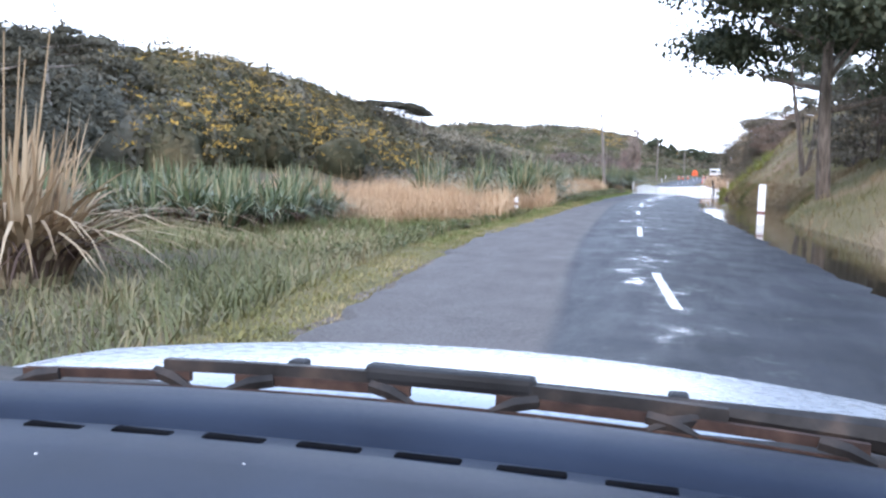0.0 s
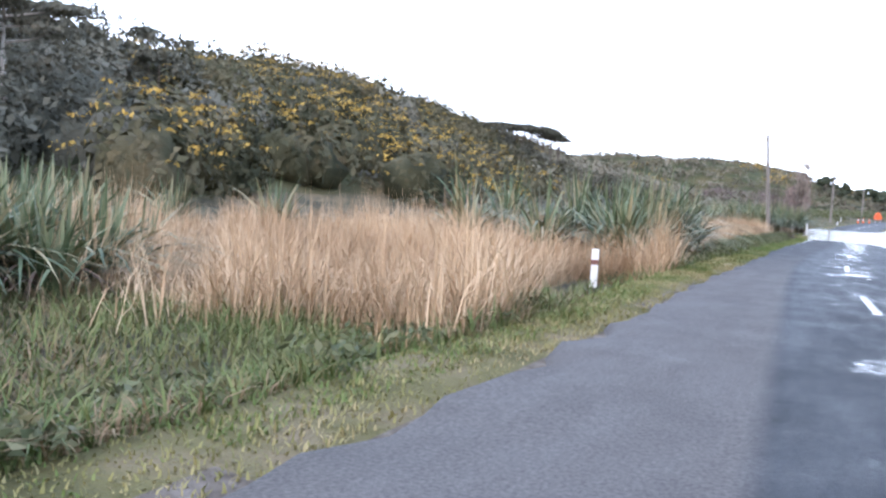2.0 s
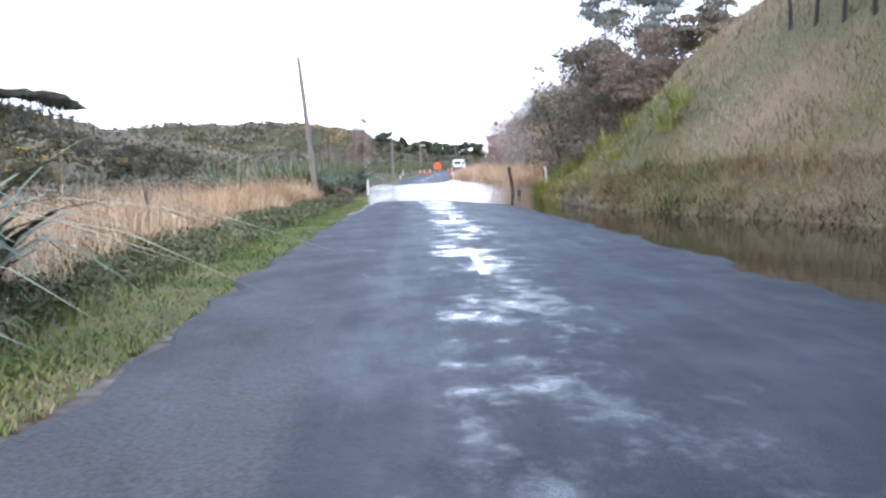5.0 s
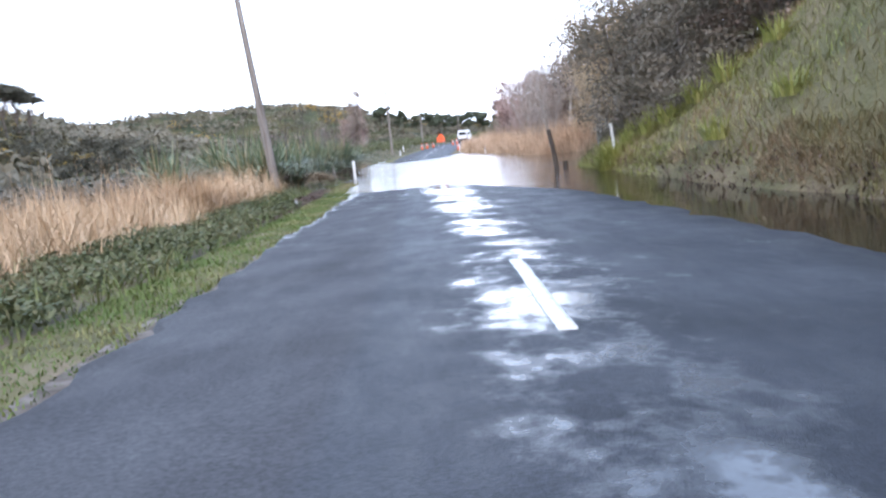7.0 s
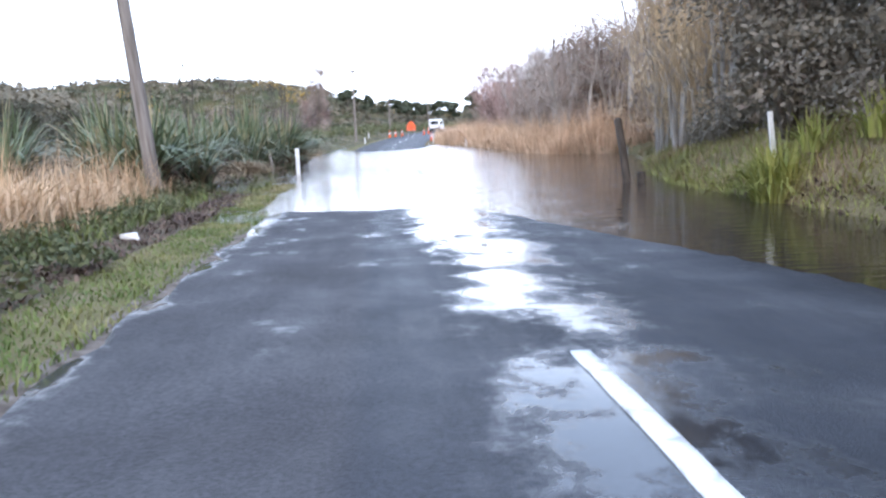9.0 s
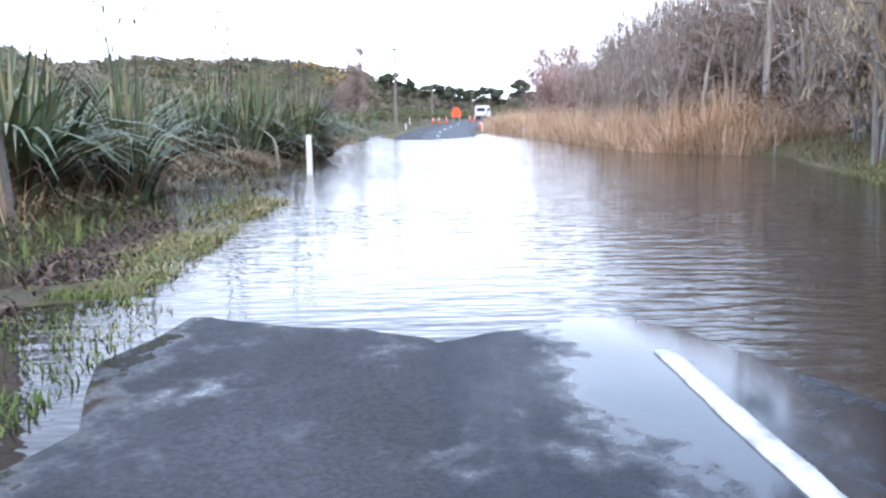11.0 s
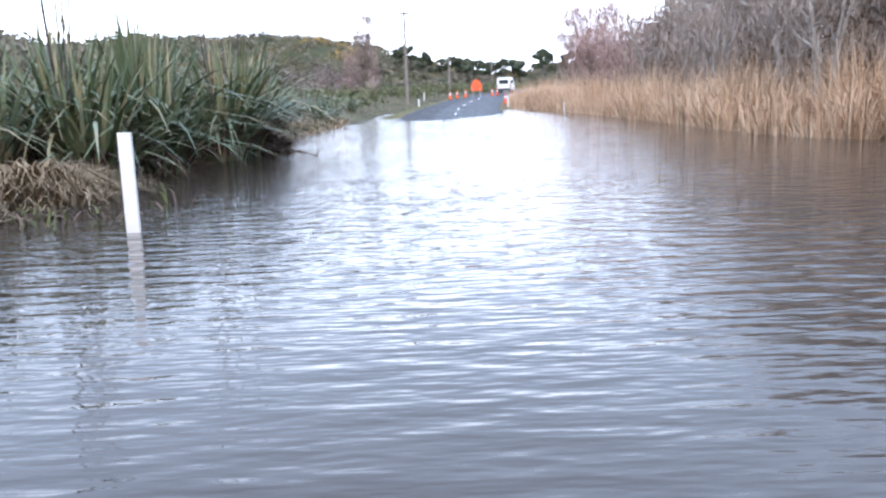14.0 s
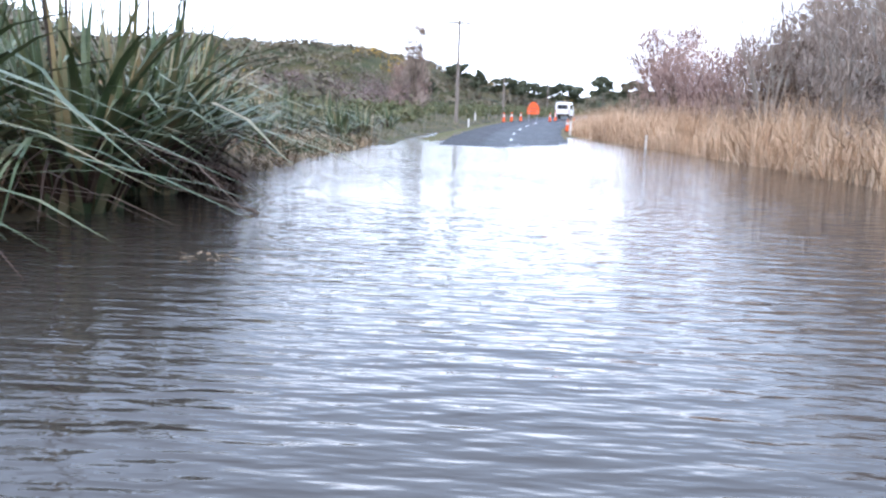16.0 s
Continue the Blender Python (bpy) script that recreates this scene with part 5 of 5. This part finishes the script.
def marker_post(x, y, z, h, label, lean=0.0, w=0.1, band=0.0):
    ob = base("marker_post", pose(x, y, z, 0, lean, 0), label, "marker post", group="edge marker posts")
    bm = bmesh.new()
    box(bm, -w / 2, w / 2, -0.02, 0.02, 0, h, 0.008)
    part("blade", bm, M["white"], ob)
    if not band:
        return
    bm = bmesh.new()
    box(bm, -w / 2 - 0.003, w / 2 + 0.003, -0.026, 0.026, h * band - 0.05, h * band + 0.05, 0.004)
    part("reflector_band", bm, M["band"], ob, "dull red reflective band")


marker_post(-4.9, 29.75, -0.14, 0.97, "white plastic edge marker post in long grass", w=0.15, band=0.72)
marker_post(-3.82, 94.5, -0.25, 1.18, "white edge marker post standing in flood water", w=0.13)
marker_post(-2.5, 168, land_z(-2.5, 168) - 0.05, 1.0, "white edge marker post on the far verge", w=0.13)
marker_post(3.98, 24, 0.4, 1.28, "white edge marker post by the flooded ditch", w=0.22, band=0.3)
marker_post(5.55, 78, land_z(5.55, 78) - 0.1, 1.5 - land_z(5.55, 78), "grey-white marker post on the bank", -6, 0.085)
marker_post(6.2, 135, -0.2, 0.75, "small white stake among the reeds")
marker_post(5.0, 158, -0.1, 1.1, "white edge marker post beyond the flood", w=0.13)
marker_post(-2.2, 186, land_z(-2.2, 186) - 0.05, 1.0, "white edge marker post on the far verge", w=0.13)


def stake(x, y, z, h, rad, lean, label, mat="post"):
    ob = base("wooden_post", pose(x, y, z, lean[0], lean[1], 0), label, "post", group="wooden posts")
    bm = bmesh.new()
    tube(bm, [(0, 0, 0), (0.01, 0, h * 0.55), (-0.01, 0.01, h * 0.97), (-0.01, 0.01, h)], [rad, rad * 0.95, rad * 0.9, rad * 0.6], 9)
    part("shaft", bm, M[mat], ob)


stake(4.5, 82.9, -0.4, 1.85, 0.095, (0, -7), "old dark leaning fence post in flood water")
stake(4.75, 82.9, -0.4, 0.62, 0.1, (0, 4), "short rotten stump beside the leaning post")
stake(-5.15, 98.3, -0.1, 0.85, 0.045, (0, -6), "pale weathered stake beside the flax", "pale_bark")
stake(9.4, 99.8, -0.3, 0.7, 0.03, (0, 2), "thin pale stake in the flooded reeds", "pale_bark")
stake(-7.5, 58.5, 0, 1.2, 0.05, (0, 0), "grey fence post in the marsh")
for i in range(8):
    yy = 53 + i * 1.05
    xx = foot_right(yy) + 3.7
    stake(xx, yy, land_z(xx, yy) - 0.15, 1.35, 0.06, (0, (i * 37 % 7) - 3), "weathered fence post on top of the bank")
b = base("fallen_branch", pose(-3.5, 104.7, 0.0, 0, 0, 20), "bare branch sticking out of the flood water", "branch")
bm = bmesh.new()
tube(bm, [(-1.3, 0.3, 0.34), (-0.6, 0.15, 0.2), (0, 0, 0.02), (0.2, -0.05, -0.1)], [0.008, 0.014, 0.02, 0.02], 6)
tube(bm, [(-0.6, 0.15, 0.2), (-0.9, 0.0, 0.42)], [0.01, 0.004], 5)
tube(bm, [(0, 0, 0.02), (0.12, 0.1, 0.2)], [0.01, 0.004], 5)
part("limb", bm, M["bark"], b)


# wet leaf litter in the gully and a clump of broken reeds beside it
lay = np.random.default_rng(41)
wet = field(1500, 69, 84, (1.0, 1.8), r=lay)
wet[:, 2] = np.maximum(wet[:, 2], -0.01) + 0.015
stand("gully_litter", wet, (0.08, 0.28), (0.012, 0.035), (0.9, 2.2), "skirt", "dark wet leaf litter in the gully beside the verge", "leaf litter", 3, 0.9)
stand("broken_reeds", clumped(field(2600, 71, 78.5, (2.9, 4.6), r=lay), 13, 0.7, 0.22, lay), (0.4, 1.35), (0.008, 0.024), (0.1, 1.5), "reed", "broken dry tan reeds beside the ditch", "reeds", 3, patch=0.6)


# litter on the verge
def litter(x, y, s, label, turn):
    ob = base("litter", pose(x, y, land_z(x, y) + 0.05, 0, 0, turn), label, "litter", group="litter on the verge")
    bm = bmesh.new()
    box(bm, -s, s, -s * 0.45, s * 0.45, 0, s * 0.5, s * 0.15)
    for v in bm.verts:
        v.co += Vector((noise.noise(v.co * 9), noise.noise(v.co * 9 + Vector((5, 0, 0))), noise.noise(v.co * 9 + Vector((0, 7, 0))))) * s * 0.35
    part("wrapper", bm, M["white"], ob)


litter(-4.35, 75.7, 0.13, "crumpled white plastic wrapper in the grass", 20)
litter(-4.3, 54.2, 0.2, "crumpled white plastic bag in the grass", 60)


# ---- roadworks and van ahead ----
def cone(x, y, s=1.0):
    ob = base("traffic_cone", pose(x, y, float(road_surface(np.array(x), np.array(y))) + 0.012), "orange traffic cone with white collar on the road", "traffic cone", group="traffic cones")
    bm = bmesh.new()
    box(bm, -0.2 * s, 0.2 * s, -0.2 * s, 0.2 * s, 0, 0.05 * s, 0.01)
    part("foot", bm, M["black"], ob)
    bm = bmesh.new()
    tube(bm, [(0, 0, 0.045 * s), (0, 0, 0.45 * s), (0, 0, 0.9 * s)], [0.15 * s, 0.095 * s, 0.035 * s], 14)
    part("body", bm, M["orange"], ob)
    bm = bmesh.new()
    tube(bm, [(0, 0, 0.5 * s), (0, 0, 0.7 * s)], [0.093 * s, 0.067 * s], 14)
    part("collar", bm, M["white"], ob, "white reflective collar")


for x, y in ((1.4, 180), (2.4, 183), (5.6, 187), (0.6, 177), (4.9, 159.5), (6.4, 190), (6.0, 166)):
    cone(x, y)


def works_sign(x, y, turn):
    ob = base("road_works_sign", pose(x, y, float(road_surface(np.array(x), np.array(y))) + 0.01, 0, 0, turn), "orange road works sign on a steel stand", "road sign")
    bm = bmesh.new()
    rim = [(-0.6, 0.7), (0.6, 0.7), (0.62, 1.25), (0.4, 1.7), (0.14, 1.95), (-0.14, 1.95), (-0.4, 1.7), (-0.62, 1.25)]
    sides = [[bm.verts.new((x_, y_, z_)) for x_, z_ in rim] for y_ in (-0.02, 0.02)]
    bm.faces.new(sides[0])
    bm.faces.new(sides[1][::-1])
    for i in range(len(rim)):
        j = (i + 1) % len(rim)
        bm.faces.new((sides[0][j], sides[0][i], sides[1][i], sides[1][j]))
    bmesh.ops.recalc_face_normals(bm, faces=bm.faces)
    face = part("panel", bm, M["orange"], ob)
    for z, w in ((1.3, 0.34), (1.0, 0.4)):
        bm = bmesh.new()
        box(bm, -w, w, -0.03, -0.022, z - 0.04, z + 0.04)
        part("bar", bm, M["band"], face, "dark bar of illegible lettering")
    for s in (-0.42, 0.42):
        bm = bmesh.new()
        tube(bm, [(s, -0.35, 0), (s, 0.035, 1.1), (s, 0.035, 1.85)], [0.022, 0.022, 0.022], 6)
        part("leg", bm, M["steel"], ob)
        bm = bmesh.new()
        tube(bm, [(s, 0.5, 0), (s, 0.04, 1.1)], [0.02, 0.02], 6)
        part("leg", bm, M["steel"], ob)


works_sign(3.75, 185.6, -4)


def van(x, y, turn):
    """A white passenger van seen from behind."""
    ob = base("van", pose(x, y, float(road_surface(np.array(x), np.array(y))) + 0.01, 0, 0, turn), "white delivery van driving away on the road", "van")
    prof = [(-2.3, 0.45), (-2.3, 1.0), (-2.2, 1.85), (-2.0, 2.02), (1.0, 2.05), (1.5, 1.75), (2.1, 1.15), (2.35, 0.95), (2.4, 0.45)]
    bm = bmesh.new()
    rows = []
    for k, s in ((-0.9, 0.93), (-0.86, 1.0), (0.86, 1.0), (0.9, 0.93)):
        rows.append([bm.verts.new((k * (1 - 0.1 * max(0, z - 1.0)), py, 0.45 + (z - 0.45) * s)) for py, z in prof])
    for a, b2 in zip(rows, rows[1:]):
        for i in range(len(prof)):
            j = (i + 1) % len(prof)
            bm.faces.new((a[i], a[j], b2[j], b2[i]))
    bm.faces.new(rows[0])
    bm.faces.new(rows[-1][::-1])
    bmesh.ops.recalc_face_normals(bm, faces=bm.faces)
    body = part("body", bm, M["vanwhite"], ob)
    bm = bmesh.new()
    box(bm, -0.62, 0.62, -2.31, -2.24, 1.2, 1.72, 0.03)
    part("rear_window", bm, M["glass"], body, "dark rear window")
    for s in (-1, 1):
        bm = bmesh.new()
        box(bm, s * 0.72, s * 0.86, -2.33, -2.27, 0.75, 1.15, 0.02)
        part("tail_light", bm, M["band"], body, "red tail light")
        for yy in (-1.45, 1.5):
            bm = bmesh.new()
            bmesh.ops.create_cone(bm, cap_ends=True, segments=20, radius1=0.34, radius2=0.34, depth=0.22, matrix=Matrix.Translation((s * 0.78, yy, 0.34)) @ Matrix.Rotation(radians(90), 4, "Y"))
            wheel = part("wheel", bm, M["black"], ob, "black rubber tyre")
            bm = bmesh.new()
            bmesh.ops.create_cone(bm, cap_ends=True, segments=16, radius1=0.2, radius2=0.18, depth=0.05, matrix=Matrix.Translation((s * 0.9, yy, 0.34)) @ Matrix.Rotation(radians(90 * s), 4, "Y"))
            part("rim", bm, M["steel"], wheel, "steel rim")
        bm = bmesh.new()
        box(bm, s * 0.86, s * 0.885, -1.9, 0.7, 1.2, 1.7, 0.01)
        part("side_window", bm, M["glass"], body, "dark side window")
    bm = bmesh.new()
    box(bm, -0.85, 0.85, -2.42, -2.28, 0.4, 0.62, 0.03)
    part("bumper", bm, M["black"], ob, "dark rear bumper")
    bm = bmesh.new()
    box(bm, -0.25, 0.25, -2.335, -2.315, 0.95, 1.07)
    part("plate", bm, M["white"], body, "plain pale number plate")


van(8.5, 203, -12)


# ---- the silver car that the film is shot from, standing at the start of the way ----
def own_car():
    M["dash"] = material("dash_plastic", [(0.008, 0.013, 0.026), (0.013, 0.02, 0.037), (0.02, 0.029, 0.05)], 0.5, 4, 0.0004, 500, spec=0.18)
    M["silver"] = material("silver_paint", [(0.4, 0.43, 0.47), (0.48, 0.51, 0.55), (0.55, 0.57, 0.6)], 0.28, 1.5, 0.0006, 30, metal=0.25, spec=0.6)
    M["trim"] = material("worn_black_trim", [(0.012, 0.011, 0.011), (0.03, 0.027, 0.026), (0.075, 0.055, 0.045)], 0.55, 14, 0.001, 80)
    M["rust"] = material("rusty_steel", [(0.026, 0.018, 0.016), (0.058, 0.034, 0.027), (0.1, 0.06, 0.045)], 0.8, 20, 0.001, 90)
    # shade of the slot openings, painted as near-black on solid strips
    M["slot"] = material("slot_shadow", [(0.004, 0.004, 0.005), (0.007, 0.007, 0.008)], 0.95, 6, spec=0.02)
    ob = base("car", pose(1.596, -4.777, 0.586, 0, 0.6, 3.0), "silver car with dark blue dashboard, standing on the road", "car")

    def sheet(name, xs_, prof, mat, parent, bow=0.0, label="", thick=0.012):
        """A pressed panel: a profile of (forward, up) swept across the car, bowed forward in the middle."""
        bm = bmesh.new()
        rows = []
        for x in xs_:
            u = (x + 0.3) / 0.85
            rows.append([bm.verts.new((x, y - bow * u * u * (0.4 + 0.6 * i / len(prof)), z - 0.03 * u * u)) for i, (y, z) in enumerate(prof)])
        for p, q in zip(rows, rows[1:]):
            for i in range(len(prof) - 1):
                bm.faces.new((p[i], q[i], q[i + 1], p[i + 1]))
        bmesh.ops.recalc_face_normals(bm, faces=bm.faces)
        bmesh.ops.solidify(bm, geom=list(bm.faces), thickness=thick)
        for f in bm.faces:
            f.smooth = True
        return part(name, bm, mat, parent, label)

    dash_ob = sheet("dashboard", np.linspace(-1.2, 0.62, 40), [(0.5, 0.7), (0.51, 0.96), (0.56, 1.0), (0.7, 1.016), (0.85, 1.021), (0.93, 1.02), (0.95, 1.012), (0.985, 1.011), (0.992, 1.005), (1.003, 1.005), (1.01, 1.014), (1.03, 1.024), (1.06, 1.029), (1.1, 1.029), (1.14, 1.024), (1.175, 1.012), (1.2, 0.99), (1.215, 0.95), (1.22, 0.75)], M["dash"], ob, 0.06, "dark blue-grey moulded plastic dashboard")
    for k in range(13):
        x = -1.1 + k * 0.1235
        u = (x + 0.3) / 0.85
        dy, dz = -0.043 * u * u, -0.03 * u * u
        bm = bmesh.new()
        box(bm, x - 0.041, x + 0.041, 0.956 + dy, 0.976 + dy, 0.99 + dz, 1.0142 + dz, 0.0045)
        part("vent_slot", bm, M["slot"], dash_ob, "demister vent slot, its inner shade painted black")
    for x, y in ((-0.42, 0.86), (-0.17, 0.8), (0.12, 0.9), (-0.66, 0.83)):
        bm = bmesh.new()
        bmesh.ops.create_icosphere(bm, subdivisions=1, radius=0.004, matrix=Matrix.Translation((x, y, 1.018 - 0.03 * ((x + 0.3) / 0.85) ** 2)))
        part("speck", bm, M["white"], dash_ob, "pale speck of dust")
    bonnet = sheet("bonnet", np.linspace(-1.25, 0.8, 40), [(1.4, 0.915), (1.43, 0.948), (1.6, 0.95), (1.8, 0.936), (2.0, 0.915), (2.2, 0.884), (2.35, 0.848), (2.46, 0.79), (2.52, 0.6), (2.5, 0.35)], M["silver"], ob, 0.16, "silver painted bonnet")
    for x in (-0.62, 0.08):
        bm = bmesh.new()
        box(bm, x - 0.018, x + 0.018, 1.5, 1.54, 0.955, 0.98, 0.008)
        part("washer_nozzle", bm, M["black"], bonnet, "black washer nozzle")
    for s, x in ((-1, -1.26), (1, 0.81)):
        bm = bmesh.new()
        pts = [(0.2, 0.25), (0.2, 0.85), (1.3, 0.9), (1.9, 0.86), (2.3, 0.78), (2.42, 0.4), (2.2, 0.22), (2.12, 0.5), (1.85, 0.64), (1.58, 0.5), (1.5, 0.22)]
        a = [bm.verts.new((x, y, z)) for y, z in pts]
        b = [bm.verts.new((x + s * 0.05, y, z - 0.01)) for y, z in pts]
        for i in range(len(pts)):
            j = (i + 1) % len(pts)
            bm.faces.new((a[i], a[j], b[j], b[i]))
        bm.faces.new(a)
        bm.faces.new(b[::-1])
        bmesh.ops.recalc_face_normals(bm, faces=bm.faces)
        part("wing", bm, M["silver"], ob, "silver front wing")
        bm = bmesh.new()
        bmesh.ops.create_cone(bm, cap_ends=True, segments=24, radius1=0.3, radius2=0.3, depth=0.19, matrix=Matrix.Translation((x - s * 0.1, 1.85, 0.3)) @ Matrix.Rotation(radians(90), 4, "Y"))
        wheel = part("wheel", bm, M["black"], ob, "black rubber tyre")
        bm = bmesh.new()
        bmesh.ops.create_cone(bm, cap_ends=True, segments=18, radius1=0.19, radius2=0.16, depth=0.04, matrix=Matrix.Translation((x, 1.85, 0.3)) @ Matrix.Rotation(radians(90 * s), 4, "Y"))
        part("rim", bm, M["steel"], wheel, "steel rim")
    bm = bmesh.new()
    box(bm, -1.2, 0.78, 1.235, 1.41, 0.9, 0.945, 0.008)
    part("cowl", bm, M["trim"], ob, "black plastic cowl below the windscreen")
    bm = bmesh.new()
    box(bm, -1.12, 0.54, 0.25, 2.3, 0.28, 0.5, 0.02)
    part("underbody", bm, M["trim"], ob, "dark underbody")
    wiper = base("wiper", Matrix.Identity(4), "", "")
    wiper.parent = ob

    def bowed(x):
        """The blade's line: it follows the foot of the windscreen."""
        u = (x + 0.3) / 0.85
        return -0.06 * u * u, -0.022 * u * u

    def strip(name, x0, x1, y, z, tall, thick, mat, label, steps=16, parent=None):
        bm = bmesh.new()
        rows = []
        for x in np.linspace(x0, x1, steps):
            dy, dz = bowed(x)
            rows.append([bm.verts.new((x, y + dy + q, z + dz + r)) for q, r in ((0, 0), (thick, 0), (thick, tall), (0, tall))])
        for p, q in zip(rows, rows[1:]):
            for i in range(4):
                bm.faces.new((p[i], p[(i + 1) % 4], q[(i + 1) % 4], q[i]))
        bm.faces.new(rows[0])
        bm.faces.new(rows[-1][::-1])
        bmesh.ops.recalc_face_normals(bm, faces=bm.faces)
        return part(name, bm, mat, parent or wiper, label)

    bm = bmesh.new()
    tube(bm, [(0.56, 1.34, 0.93), (0.5, 1.35, 0.972), (0.3, 1.36, 0.985), (0.05, 1.355, 1.0), (-0.25, 1.35, 1.01)], [0.036, 0.034, 0.024, 0.014, 0.01], 8)
    arm = part("arm", bm, M["trim"], wiper, "rusty black wiper arm")
    bm = bmesh.new()
    bmesh.ops.create_cone(bm, cap_ends=True, segments=14, radius1=0.018, radius2=0.014, depth=0.02, matrix=Matrix.Translation((0.5, 1.33, 1.007)))
    part("pivot_nut", bm, M["steel"], arm, "dull steel pivot nut")
    strip("blade", -1.02, 0.3, 1.3, 0.958, 0.016, 0.008, M["black"], "black rubber wiper blade")
    strip("blade_backing", -1.02, 0.3, 1.302, 0.976, 0.004, 0.006, M["rust"], "rusty steel backing strip")
    strip("yoke", -0.78, 0.14, 1.325, 0.999, 0.02, 0.016, M["trim"], "rust-stained wiper yoke")
    for x in (-0.88, -0.5, -0.06, 0.18):
        strip("bridge", x - 0.15, x + 0.15, 1.318, 0.984, 0.016, 0.012, M["rust"], "rusty curved wiper bridge", 8)
        for e in (-0.15, 0.15):
            dy, dz = bowed(x + e)
            bm = bmesh.new()
            tube(bm, [(x + e * 0.55, 1.326 + dy, 0.994 + dz), (x + e * 0.8, 1.318 + dy, 0.988 + dz), (x + e * 1.05, 1.307 + dy, 0.975 + dz)], [0.012, 0.013, 0.007], 6)
            part("claw", bm, M["trim"], wiper)
    bm = bmesh.new()
    box(bm, -0.43, -0.15, 1.322, 1.365, 0.998, 1.028, 0.01)
    part("joint_cover", bm, M["black"], wiper, "black plastic joint cover")


own_car()
